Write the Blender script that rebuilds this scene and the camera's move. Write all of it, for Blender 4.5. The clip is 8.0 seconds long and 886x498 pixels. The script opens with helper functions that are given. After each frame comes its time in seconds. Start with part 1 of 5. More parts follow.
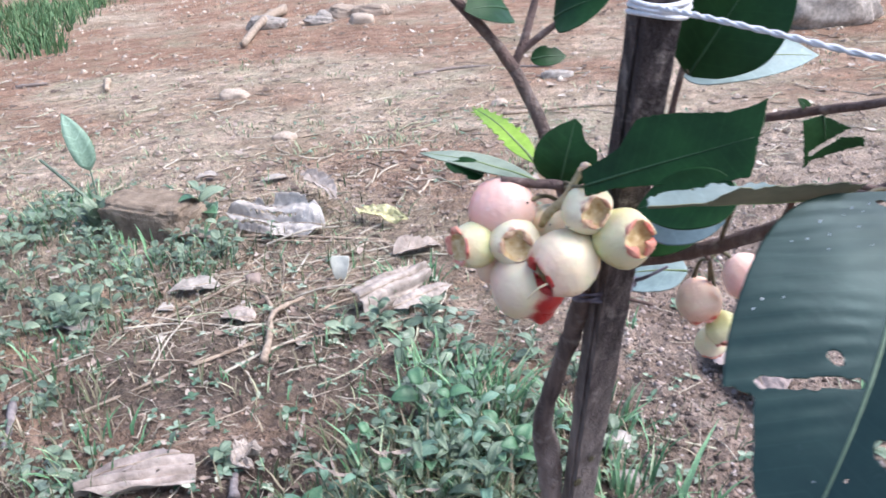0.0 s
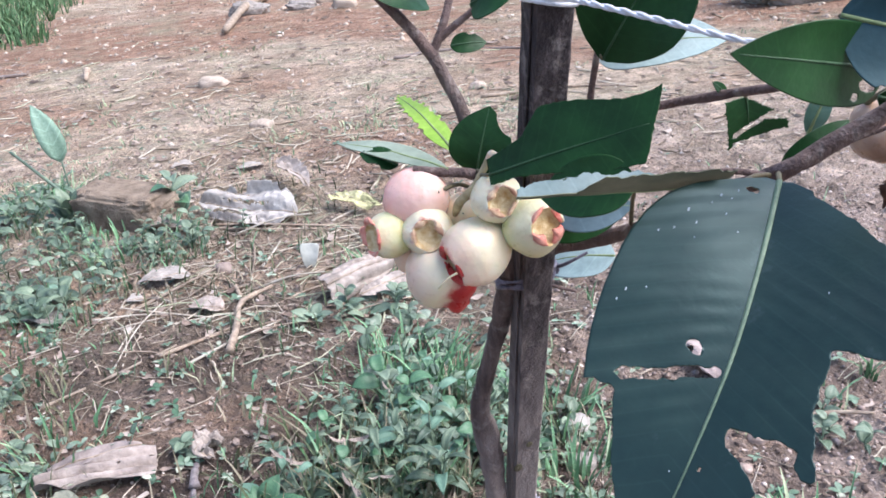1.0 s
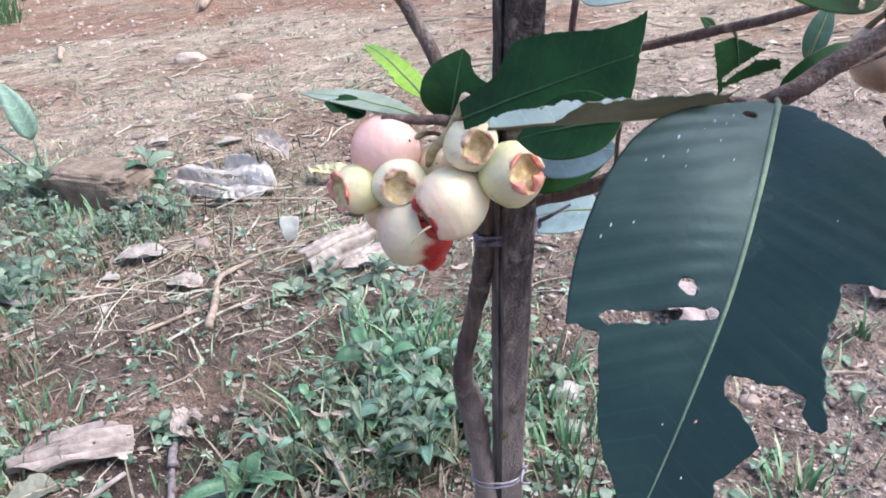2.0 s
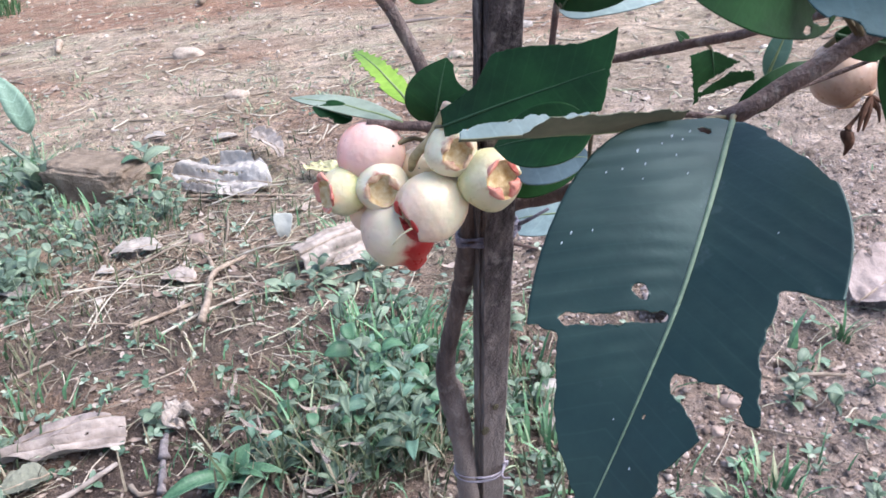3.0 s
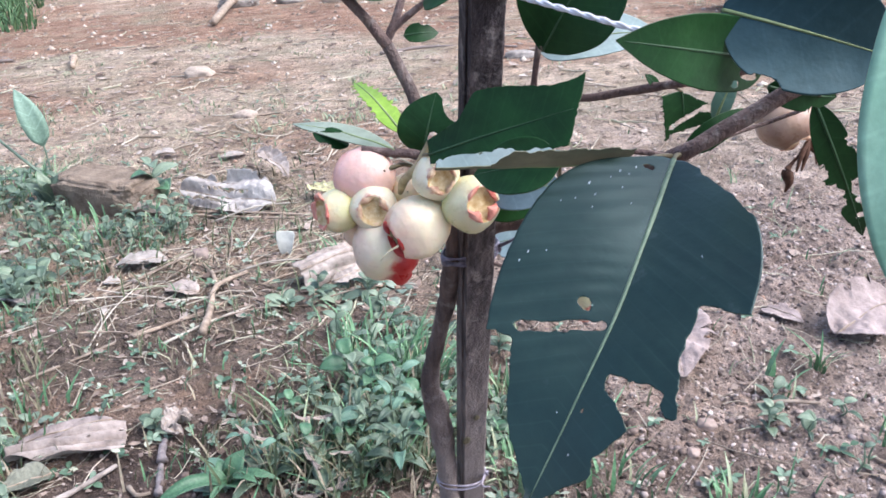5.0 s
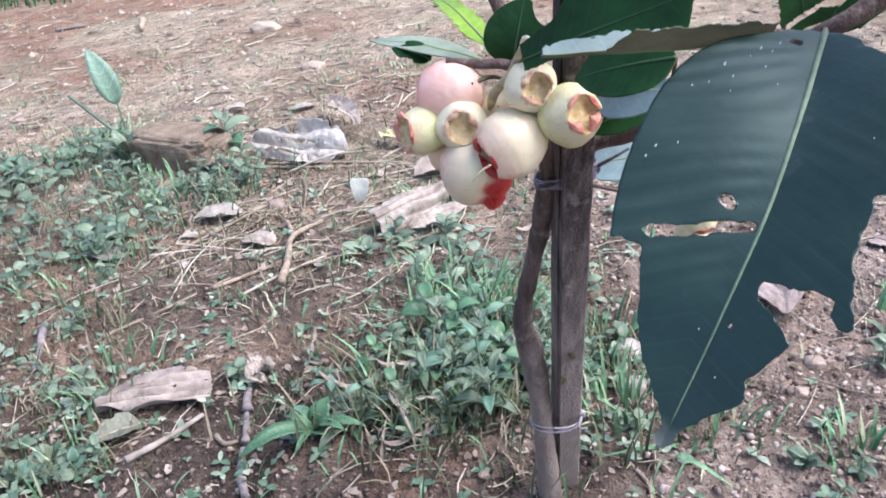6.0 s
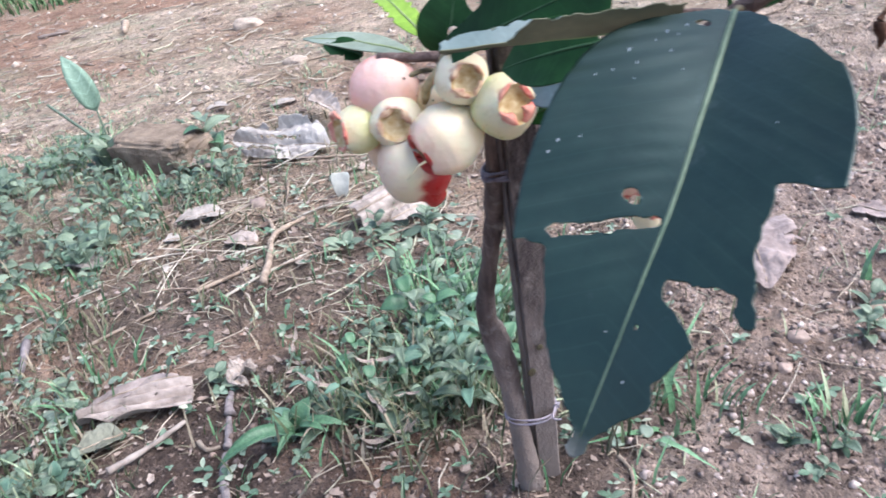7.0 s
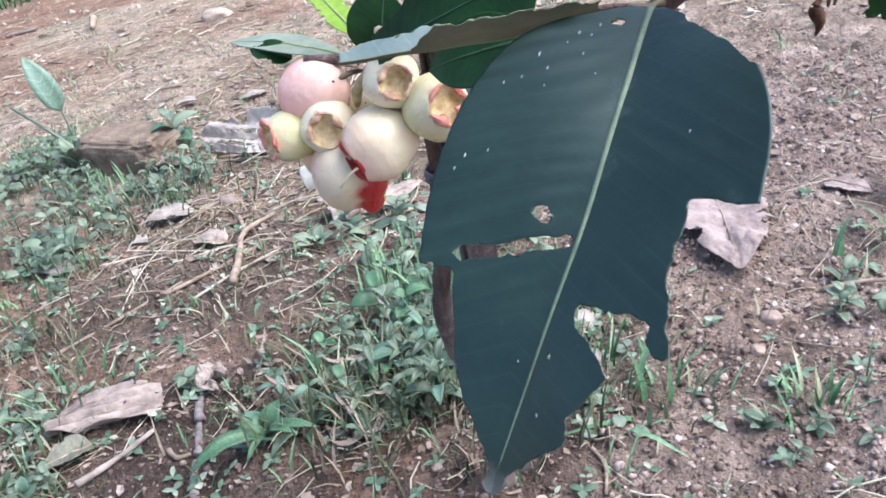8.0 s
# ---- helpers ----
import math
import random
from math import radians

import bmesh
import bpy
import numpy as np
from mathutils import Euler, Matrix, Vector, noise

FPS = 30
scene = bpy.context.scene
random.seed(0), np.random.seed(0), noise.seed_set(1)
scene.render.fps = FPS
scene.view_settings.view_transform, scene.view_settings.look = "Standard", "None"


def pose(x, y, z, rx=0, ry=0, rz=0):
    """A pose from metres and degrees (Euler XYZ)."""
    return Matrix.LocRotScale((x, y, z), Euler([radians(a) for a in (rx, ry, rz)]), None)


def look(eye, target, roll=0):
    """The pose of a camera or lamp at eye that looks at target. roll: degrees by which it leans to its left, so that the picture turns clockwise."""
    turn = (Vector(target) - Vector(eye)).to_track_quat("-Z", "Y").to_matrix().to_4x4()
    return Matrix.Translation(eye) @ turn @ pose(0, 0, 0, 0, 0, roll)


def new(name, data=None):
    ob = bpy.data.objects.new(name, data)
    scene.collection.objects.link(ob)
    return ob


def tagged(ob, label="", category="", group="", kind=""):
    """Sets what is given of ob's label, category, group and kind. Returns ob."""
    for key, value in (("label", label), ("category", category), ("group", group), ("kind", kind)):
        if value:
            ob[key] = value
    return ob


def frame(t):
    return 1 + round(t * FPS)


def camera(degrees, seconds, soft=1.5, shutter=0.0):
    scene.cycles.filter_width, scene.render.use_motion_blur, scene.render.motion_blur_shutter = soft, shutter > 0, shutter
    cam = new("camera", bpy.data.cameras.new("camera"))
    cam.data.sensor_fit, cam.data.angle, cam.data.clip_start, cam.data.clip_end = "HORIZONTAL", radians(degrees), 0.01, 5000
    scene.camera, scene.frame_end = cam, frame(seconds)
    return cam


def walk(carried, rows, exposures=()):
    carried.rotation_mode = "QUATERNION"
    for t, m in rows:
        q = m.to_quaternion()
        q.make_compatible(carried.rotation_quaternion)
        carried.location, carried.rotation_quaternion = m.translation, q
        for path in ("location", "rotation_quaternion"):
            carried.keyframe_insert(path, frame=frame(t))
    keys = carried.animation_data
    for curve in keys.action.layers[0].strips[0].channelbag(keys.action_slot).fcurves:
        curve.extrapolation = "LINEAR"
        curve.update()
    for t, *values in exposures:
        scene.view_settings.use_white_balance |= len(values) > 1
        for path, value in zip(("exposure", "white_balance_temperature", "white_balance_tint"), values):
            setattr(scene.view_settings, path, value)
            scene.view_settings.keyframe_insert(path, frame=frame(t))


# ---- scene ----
EXPOSURE = 1.82
cam = camera(55.0, 8.0, soft=1.65, shutter=0.5)
PATH = [
    (0, (0.004, 0.031, 0.708), (0.003, 1.826, -0.174), 0.0),
    (0.2, (0.025, 0.033, 0.711), (0.021, 1.819, -0.189), 0.0),
    (0.5, (0.053, 0.03, 0.715), (0.058, 1.811, -0.194), -0.4),
    (1, (0.056, 0.034, 0.711), (0.063, 1.811, -0.207), -1.0),
    (1.5, (0.068, 0.046, 0.701), (0.089, 1.812, -0.239), -1.8),
    (2, (0.064, 0.058, 0.682), (0.098, 1.81, -0.283), -1.9),
    (2.2, (0.071, 0.062, 0.678), (0.108, 1.81, -0.293), -1.8),
    (3.3, (0.075, 0.035, 0.7), (0.116, 1.783, -0.271), -0.8),
    (3.5, (0.087, 0.034, 0.702), (0.127, 1.781, -0.271), -0.8),
    (4, (0.094, 0.004, 0.713), (0.134, 1.761, -0.243), 0.2),
    (4.2, (0.089, -0.006, 0.716), (0.129, 1.763, -0.217), 0.9),
    (5.3, (0.081, -0.003, 0.711), (0.109, 1.772, -0.21), 0.5),
    (5.5, (0.063, 0.005, 0.702), (0.079, 1.772, -0.234), -0.1),
    (5.7, (0.063, 0.023, 0.689), (0.02, 1.767, -0.29), -2.1),
    (5.8, (0.065, 0.017, 0.692), (-0.022, 1.753, -0.297), -3.7),
    (6, (0.069, 0.027, 0.675), (-0.062, 1.747, -0.337), -3.8),
    (6.5, (0.081, 0.03, 0.671), (-0.058, 1.743, -0.352), -3.7),
    (7, (0.106, 0.044, 0.672), (-0.038, 1.747, -0.368), -7.1),
    (7.5, (0.138, 0.049, 0.671), (0.01, 1.742, -0.386), -8.6),
    (8, (0.134, 0.068, 0.671), (0.011, 1.748, -0.409), -9.2),
]

walk(cam, [(t, look(eye, target, roll)) for t, eye, target, roll in PATH], exposures=[(0, EXPOSURE, 6090, 14), (8, EXPOSURE, 6090, 14)])

# ---------------------------------------------------------------- daylight: bright overcast sky, very soft sun
world = bpy.data.worlds.new("overcast_sky")
scene.world = world
world.use_nodes = True
wn = world.node_tree
sky = wn.nodes.new("ShaderNodeTexSky")
sky.sky_type, sky.sun_disc = "NISHITA", False
sky.sun_elevation, sky.sun_rotation = radians(56), radians(96)
sky.air_density, sky.dust_density, sky.ozone_density = 1.0, 3.0, 1.0
wn.links.new(sky.outputs[0], wn.nodes["Background"].inputs[0])
wn.nodes["Background"].inputs[1].default_value = 0.087
sun = new("sun", bpy.data.lights.new("sun", "SUN"))
sun.data.energy, sun.data.angle, sun.data.color = 1.3, radians(50), (1.0, 0.985, 0.975)
sun.matrix_world = look((3.4, 0.25, 5.1), (0, 0.6, 0))


# ---------------------------------------------------------------- materials
def shader(name):
    """A node material: returns it, its principled shader and a function that adds nodes."""
    m = bpy.data.materials.new(name)
    m.use_nodes = True
    nt = m.node_tree
    bsdf = nt.nodes["Principled BSDF"]

    def put(kind, out=0, props=None, **inputs):
        n = nt.nodes.new(kind)
        props = props or {}
        if "operation" in props:
            n.operation = props["operation"]
        if "data_type" in props:
            n.data_type, n.blend_type = props["data_type"], props["blend_type"]
        for k, v in inputs.items():
            sock = n.inputs[int(k[1:])] if k[0] == "i" and k[1:].isdigit() else n.inputs[k.replace("_", " ")]
            if isinstance(v, bpy.types.NodeSocket):
                nt.links.new(v, sock)
            else:
                sock.default_value = v
        return n.outputs[out]

    def wire(value, socket):
        if isinstance(value, bpy.types.NodeSocket):
            nt.links.new(value, bsdf.inputs[socket])
        else:
            bsdf.inputs[socket].default_value = value

    return m, put, wire


def rgb(*c):
    return (*c, 1.0)


def noise_tex(put, where, scale, detail=4.0, rough=0.55):
    return put("ShaderNodeTexNoise", 0, None, Vector=where, Scale=scale, Detail=detail, Roughness=rough)


def ramp(put, fac, *stops):
    n = put("ShaderNodeValToRGB", 0, None, Fac=fac)
    cr = n.node.color_ramp
    while len(cr.elements) < len(stops):
        cr.elements.new(0.5)
    for e, (at, c) in zip(cr.elements, stops):
        e.position, e.color = at, rgb(*c) if len(c) == 3 else c
    return n


def mix(put, fac, a, b, blend="MIX"):
    return put("ShaderNodeMix", 2, {"data_type": "RGBA", "blend_type": blend}, i0=fac, i6=a, i7=b)


def bump(put, height, strength, distance):
    return put("ShaderNodeBump", 0, None, Strength=strength, Distance=distance, Height=height)


def coord(put, which="Object"):
    return put("ShaderNodeTexCoord", ("Generated", "Normal", "UV", "Object").index(which))


def island(put):
    return put("ShaderNodeNewGeometry", 8)


def chance(put):
    return put("ShaderNodeObjectInfo", 5)


def soil_material():
    m, put, wire = shader("soil")
    p = coord(put)
    big, mid, fine = noise_tex(put, p, 1.3, 5), noise_tex(put, p, 11, 6, 0.65), noise_tex(put, p, 90, 5, 0.7)
    y = put("ShaderNodeSeparateXYZ", 1, None, Vector=p)
    x = put("ShaderNodeSeparateXYZ", 0, None, Vector=p)
    edge = put("ShaderNodeMath", 0, {"operation": "MULTIPLY_ADD"}, i0=mid, i1=0.25, i2=x)
    edge = put("ShaderNodeMath", 0, {"operation": "MULTIPLY_ADD"}, i0=put("ShaderNodeMath", 0, {"operation": "SUBTRACT"}, i0=noise_tex(put, p, 1.9, 3), i1=0.5), i1=0.9, i2=edge)
    strip = put("ShaderNodeMapRange", 0, None, Value=edge, i1=0.2, i2=0.68, i3=0.0, i4=1.0)
    away = put("ShaderNodeVectorMath", 1, {"operation": "DISTANCE"}, i0=p, i1=(-0.5, 0.6, 0.0))
    away = put("ShaderNodeMath", 0, {"operation": "MULTIPLY_ADD"}, i0=big, i1=2.2, i2=away)
    around = put("ShaderNodeMapRange", 0, None, Value=away, i1=2.7, i2=4.2, i3=0.0, i4=0.8)
    strip = put("ShaderNodeMath", 0, {"operation": "MAXIMUM"}, i0=strip, i1=around)
    y = put("ShaderNodeMath", 0, {"operation": "ADD"}, i0=y, i1=strip)
    dry = put("ShaderNodeMapRange", 0, None, Value=put("ShaderNodeMath", 0, {"operation": "ADD"}, i0=y, i1=put("ShaderNodeMath", 0, {"operation": "MULTIPLY"}, i0=big, i1=1.3)), i1=1.4, i2=3.0)
    damp_soil = ramp(put, mid, (0.3, (0.056, 0.041, 0.035)), (0.52, (0.132, 0.098, 0.082)), (0.75, (0.31, 0.244, 0.207)))
    red = ramp(put, mid, (0.3, (0.27, 0.16, 0.108)), (0.7, (0.49, 0.325, 0.235)))
    dusty = ramp(put, mid, (0.25, (0.33, 0.262, 0.195)), (0.42, (0.49, 0.408, 0.308)), (0.55, (0.6, 0.492, 0.385)), (0.75, (0.76, 0.648, 0.535)))
    near = mix(put, put("ShaderNodeMapRange", 0, None, Value=noise_tex(put, p, 2.6, 3), i1=0.5, i2=0.68), damp_soil, red)
    bank = put("ShaderNodeMapRange", 0, None, Value=put("ShaderNodeSeparateXYZ", 1, None, Vector=p), i1=2.8, i2=4.8, i3=0.0, i4=0.13)
    far = mix(put, put("ShaderNodeMapRange", 0, None, Value=put("ShaderNodeMath", 0, {"operation": "ADD"}, i0=noise_tex(put, p, 0.8, 4), i1=bank), i1=0.46, i2=0.62), dusty, red)
    moss = put("ShaderNodeMapRange", 0, None, Value=noise_tex(put, p, 2.1, 6, 0.7), i1=0.5, i2=0.68, i3=0.0, i4=0.6)
    far = mix(put, moss, far, rgb(0.36, 0.37, 0.26))
    c = mix(put, dry, near, far)
    trodden = ramp(put, mid, (0.28, (0.18, 0.137, 0.119)), (0.5, (0.4, 0.32, 0.282)), (0.72, (0.63, 0.535, 0.485)))
    nearby = put("ShaderNodeMapRange", 0, None, Value=put("ShaderNodeSeparateXYZ", 1, None, Vector=p), i1=1.5, i2=2.8, i3=0.85, i4=0.0)
    c = mix(put, put("ShaderNodeMath", 0, {"operation": "MULTIPLY"}, i0=strip, i1=nearby), c, trodden)
    c = mix(put, 0.7, c, ramp(put, noise_tex(put, p, 24, 4, 0.7), (0.32, (0.68, 0.66, 0.66)), (0.55, (1.05, 1.03, 1.0)), (0.72, (1.4, 1.36, 1.3))), "MULTIPLY")
    c = mix(put, 0.6, c, ramp(put, noise_tex(put, p, 7, 5, 0.65), (0.36, (0.66, 0.63, 0.6)), (0.52, (1.0, 1.0, 1.0)), (0.66, (1.3, 1.28, 1.27))), "MULTIPLY")
    c = mix(put, 0.75, c, ramp(put, fine, (0.3, (0.5, 0.5, 0.5)), (0.7, (1.4, 1.36, 1.32))), "MULTIPLY")
    wire(c, "Base Color")
    wire(0.93, "Roughness")
    wire(0.25, "Specular IOR Level")
    h = put("ShaderNodeMath", 0, {"operation": "ADD"}, i0=fine, i1=noise_tex(put, p, 260, 3, 0.7))
    h = put("ShaderNodeMath", 0, {"operation": "MULTIPLY_ADD"}, i0=noise_tex(put, p, 38, 4, 0.6), i1=1.6, i2=h)
    wire(bump(put, h, 1.0, 0.012), "Normal")
    return m


def crumb_material(name, stops, rough=0.92):
    m, put, wire = shader(name)
    c = ramp(put, island(put), *stops)
    p = coord(put)
    c = mix(put, 0.6, c, ramp(put, noise_tex(put, p, 160, 4), (0.3, (0.55, 0.55, 0.55)), (0.7, (1.3, 1.3, 1.3))), "MULTIPLY")
    wire(c, "Base Color")
    wire(rough, "Roughness")
    wire(0.25, "Specular IOR Level")
    wire(bump(put, noise_tex(put, p, 400, 3), 0.5, 0.002), "Normal")
    return m


def leaf_material(name, dark, light, rough, spec, veins=0.0, wax=(1, 1, 1), slant=0.55, vein_mix=0.1, scorch=0.0, grain=0.25, vary=0.0):
    """A leaf side: local x runs to the tip and y across; scorch is the x past which the blade has dried."""
    m, put, wire = shader(name)
    p = coord(put)
    c = ramp(put, noise_tex(put, p, 28, 4), (0.35, dark), (0.7, light))
    x = put("ShaderNodeSeparateXYZ", 0, None, Vector=p)
    y = put("ShaderNodeSeparateXYZ", 1, None, Vector=p)
    if veins:
        side = put("ShaderNodeMath", 0, {"operation": "ABSOLUTE"}, i0=y)
        along = put("ShaderNodeMath", 0, {"operation": "MULTIPLY_ADD"}, i0=side, i1=-slant, i2=x)
        along = put("ShaderNodeMath", 0, {"operation": "MULTIPLY_ADD"}, i0=noise_tex(put, p, 16, 2), i1=0.006, i2=along)
        wave = put("ShaderNodeMath", 0, {"operation": "SINE"}, i0=put("ShaderNodeMath", 0, {"operation": "MULTIPLY"}, i0=along, i1=veins))
        line = put("ShaderNodeMapRange", 0, None, Value=wave, i1=0.93, i2=1.0)
        c = mix(put, put("ShaderNodeMath", 0, {"operation": "MULTIPLY"}, i0=line, i1=vein_mix), c, rgb(*(min(1, 1.9 * v + 0.01) for v in light)))
    c = mix(put, 0.5, c, ramp(put, noise_tex(put, p, 240, 3), (0.35, (0.8, 0.8, 0.8)), (0.7, (1.15, 1.15, 1.15))), "MULTIPLY")
    if vary:
        c = mix(put, vary, c, ramp(put, chance(put), (0.0, (0.5, 0.56, 0.56)), (0.35, (0.85, 0.9, 0.85)), (0.7, (1.15, 1.1, 1.05)), (1.0, (1.55, 1.45, 1.4))), "MULTIPLY")
    if scorch:
        edge = put("ShaderNodeMath", 0, {"operation": "MULTIPLY_ADD"}, i0=noise_tex(put, p, 60, 4), i1=0.02, i2=x)
        dried = put("ShaderNodeMapRange", 0, None, Value=edge, i1=scorch, i2=scorch + 0.01, i3=0.0, i4=0.85)
        c = mix(put, dried, c, ramp(put, noise_tex(put, p, 130, 4), (0.3, (0.16, 0.15, 0.13)), (0.7, (0.33, 0.34, 0.32))))
        film = put("ShaderNodeMapRange", 0, None, Value=noise_tex(put, p, 52, 5, 0.7), i1=0.62, i2=0.72, i3=0.0, i4=0.3)
        c = mix(put, film, c, rgb(0.09, 0.12, 0.12))
    wire(c, "Base Color")
    r = put("ShaderNodeMapRange", 0, None, Value=noise_tex(put, p, 40, 4), i1=0.3, i2=0.7, i3=rough - 0.07, i4=rough + 0.09)
    wire(r, "Roughness")
    wire(spec, "Specular IOR Level")
    wire(rgb(*wax), "Specular Tint")
    wire(bump(put, noise_tex(put, p, 320, 4), grain, 0.0006), "Normal")
    return m


def bark_material(name, stops, scale=(30, 30, 6), relief=0.003, dust=0.0, dust_top=0.28):
    m, put, wire = shader(name)
    p = put("ShaderNodeMapping", 0, None, Vector=coord(put), Scale=scale)
    n = noise_tex(put, p, 3.0, 6, 0.65)
    c = ramp(put, n, *stops)
    spots = ramp(put, noise_tex(put, coord(put), 70, 4), (0.56, (0, 0, 0)), (0.68, (1, 1, 1)))
    c = mix(put, put("ShaderNodeMath", 0, {"operation": "MULTIPLY"}, i0=spots, i1=0.5), c, rgb(0.34, 0.3, 0.27))
    if dust:
        z = put("ShaderNodeSeparateXYZ", 2, None, Vector=coord(put))
        z = put("ShaderNodeMath", 0, {"operation": "MULTIPLY_ADD"}, i0=noise_tex(put, p, 1.6, 4), i1=-0.5, i2=z)
        veil = put("ShaderNodeMapRange", 0, None, Value=z, i1=-0.1, i2=dust_top, i3=dust, i4=0.0)
        c = mix(put, veil, c, rgb(0.36, 0.3, 0.265))
    wire(c, "Base Color")
    wire(0.85, "Roughness")
    wire(0.3, "Specular IOR Level")
    wire(bump(put, put("ShaderNodeMath", 0, {"operation": "ADD"}, i0=n, i1=noise_tex(put, coord(put), 420, 3)), 0.8, relief), "Normal")
    return m


def fruit_material(name, stem_end, middle, calyx_end, red_from=2.0, red=(0.5, 0.035, 0.03)):
    """Skin colour runs along the fruit's own axis (local z, 0 at the stalk, 1 at the calyx)."""
    m, put, wire = shader(name)
    p = coord(put)
    z = put("ShaderNodeSeparateXYZ", 2, None, Vector=p)
    z = put("ShaderNodeMath", 0, {"operation": "ADD"}, i0=z, i1=put("ShaderNodeMath", 0, {"operation": "MULTIPLY_ADD"}, i0=noise_tex(put, p, 2.2, 3), i1=0.5, i2=-0.25))
    c = ramp(put, z, (0.05, stem_end), (0.5, middle), (0.92, calyx_end))
    if red_from < 1.5:
        zr = put("ShaderNodeMath", 0, {"operation": "ADD"}, i0=put("ShaderNodeSeparateXYZ", 2, None, Vector=p), i1=put("ShaderNodeMath", 0, {"operation": "MULTIPLY_ADD"}, i0=noise_tex(put, p, 4.5, 3), i1=0.35, i2=-0.17))
        c = mix(put, put("ShaderNodeMapRange", 0, None, Value=zr, i1=red_from, i2=red_from + 0.12), c, rgb(*red))
    specks = ramp(put, noise_tex(put, p, 34, 3), (0.66, (0, 0, 0)), (0.74, (1, 1, 1)))
    c = mix(put, put("ShaderNodeMath", 0, {"operation": "MULTIPLY"}, i0=specks, i1=0.2), c, rgb(0.42, 0.33, 0.16))
    wire(c, "Base Color")
    wire(put("ShaderNodeMapRange", 0, None, Value=noise_tex(put, p, 9, 4), i1=0.3, i2=0.7, i3=0.24, i4=0.42), "Roughness")
    wire(0.5, "Specular IOR Level")
    wire(0.4, "Subsurface Weight")
    wire((0.9, 0.55, 0.35), "Subsurface Radius")
    wire(0.006, "Subsurface Scale")
    wire(bump(put, noise_tex(put, p, 4, 2), 0.06, 0.05), "Normal")
    return m


def plain_material(name, a, b, scale, rough, relief=0.001, spec=0.35, per_object=0.0):
    m, put, wire = shader(name)
    p = coord(put)
    c = ramp(put, noise_tex(put, p, scale, 5, 0.6), (0.32, a), (0.68, b))
    if per_object:
        c = mix(put, per_object, c, ramp(put, chance(put), (0.0, (0.55, 0.55, 0.55)), (1.0, (1.35, 1.3, 1.25))), "MULTIPLY")
    wire(c, "Base Color")
    wire(rough, "Roughness")
    wire(spec, "Specular IOR Level")
    wire(bump(put, noise_tex(put, p, scale * 6, 4), 0.6, relief), "Normal")
    return m


SOIL = soil_material()
CRUMB = crumb_material("soil_crumbs", [(0, (0.085, 0.063, 0.053)), (0.5, (0.165, 0.122, 0.1)), (0.88, (0.26, 0.198, 0.166)), (0.97, (0.37, 0.295, 0.252)), (1, (0.31, 0.185, 0.125))])
DRYCRUMB = crumb_material("dry_crumbs", [(0, (0.17, 0.127, 0.11)), (0.5, (0.36, 0.286, 0.252)), (0.88, (0.5, 0.415, 0.375)), (1, (0.62, 0.54, 0.49))])
DUSTCRUMB = crumb_material("dusty_crumbs", [(0, (0.2, 0.15, 0.115)), (0.5, (0.42, 0.34, 0.27)), (0.9, (0.55, 0.465, 0.385)), (1, (0.64, 0.57, 0.49))])
STRAW = crumb_material("straw", [(0, (0.2, 0.15, 0.11)), (0.35, (0.42, 0.35, 0.27)), (0.75, (0.6, 0.53, 0.43)), (1, (0.4, 0.42, 0.28))], 0.8)
LITTER = crumb_material("leaf_litter", [(0, (0.1, 0.07, 0.055)), (0.4, (0.24, 0.18, 0.142)), (0.8, (0.37, 0.295, 0.245)), (0.97, (0.46, 0.385, 0.325)), (1, (0.54, 0.48, 0.42))], 0.85)
SPRIG = crumb_material("sprigs", [(0, (0.06, 0.12, 0.07)), (0.45, (0.13, 0.2, 0.135)), (0.8, (0.25, 0.33, 0.24)), (1, (0.42, 0.44, 0.34))], 0.55)
GRASS = crumb_material("grass", [(0, (0.06, 0.14, 0.068)), (0.45, (0.14, 0.285, 0.14)), (0.8, (0.23, 0.4, 0.225)), (1, (0.45, 0.44, 0.29))], 0.45)
FARGRASS = crumb_material("far_grass", [(0, (0.035, 0.085, 0.035)), (0.5, (0.085, 0.175, 0.075)), (1, (0.17, 0.27, 0.13))], 0.6)
DULLGRASS = crumb_material("dull_grass", [(0, (0.06, 0.075, 0.04)), (0.35, (0.12, 0.15, 0.08)), (0.6, (0.2, 0.18, 0.12)), (1, (0.4, 0.34, 0.25))])
PALEGRASS = crumb_material("pale_grass", [(0, (0.2, 0.27, 0.15)), (0.6, (0.34, 0.4, 0.26)), (1, (0.54, 0.5, 0.36))], 0.7)
LEAF = leaf_material("leaf_upper", (0.008, 0.034, 0.01), (0.015, 0.061, 0.016), 0.42, 0.17, veins=640)
HERO = leaf_material("leaf_upper_old", (0.009, 0.022, 0.0165), (0.015, 0.033, 0.025), 0.37, 0.58, veins=698, wax=(0.7, 0.94, 0.97), slant=0.53, vein_mix=0.16, scorch=0.171, grain=0.2)
UNDER = leaf_material("leaf_under", (0.12, 0.135, 0.08), (0.19, 0.2, 0.125), 0.55, 0.4)
# Sky sheen is painted in as a blue-grey base colour.
BLUESHEEN = leaf_material("leaf_blue_sheen", (0.06, 0.1, 0.12), (0.11, 0.16, 0.19), 0.36, 0.5, veins=520, wax=(0.6, 0.85, 1.0))
TEAL = leaf_material("leaf_teal", (0.018, 0.044, 0.05), (0.03, 0.062, 0.07), 0.42, 0.3, veins=420, wax=(0.6, 0.88, 1))
PALEGREEN = leaf_material("leaf_pale_green", (0.19, 0.39, 0.27), (0.26, 0.46, 0.34), 0.5, 0.35, veins=300)
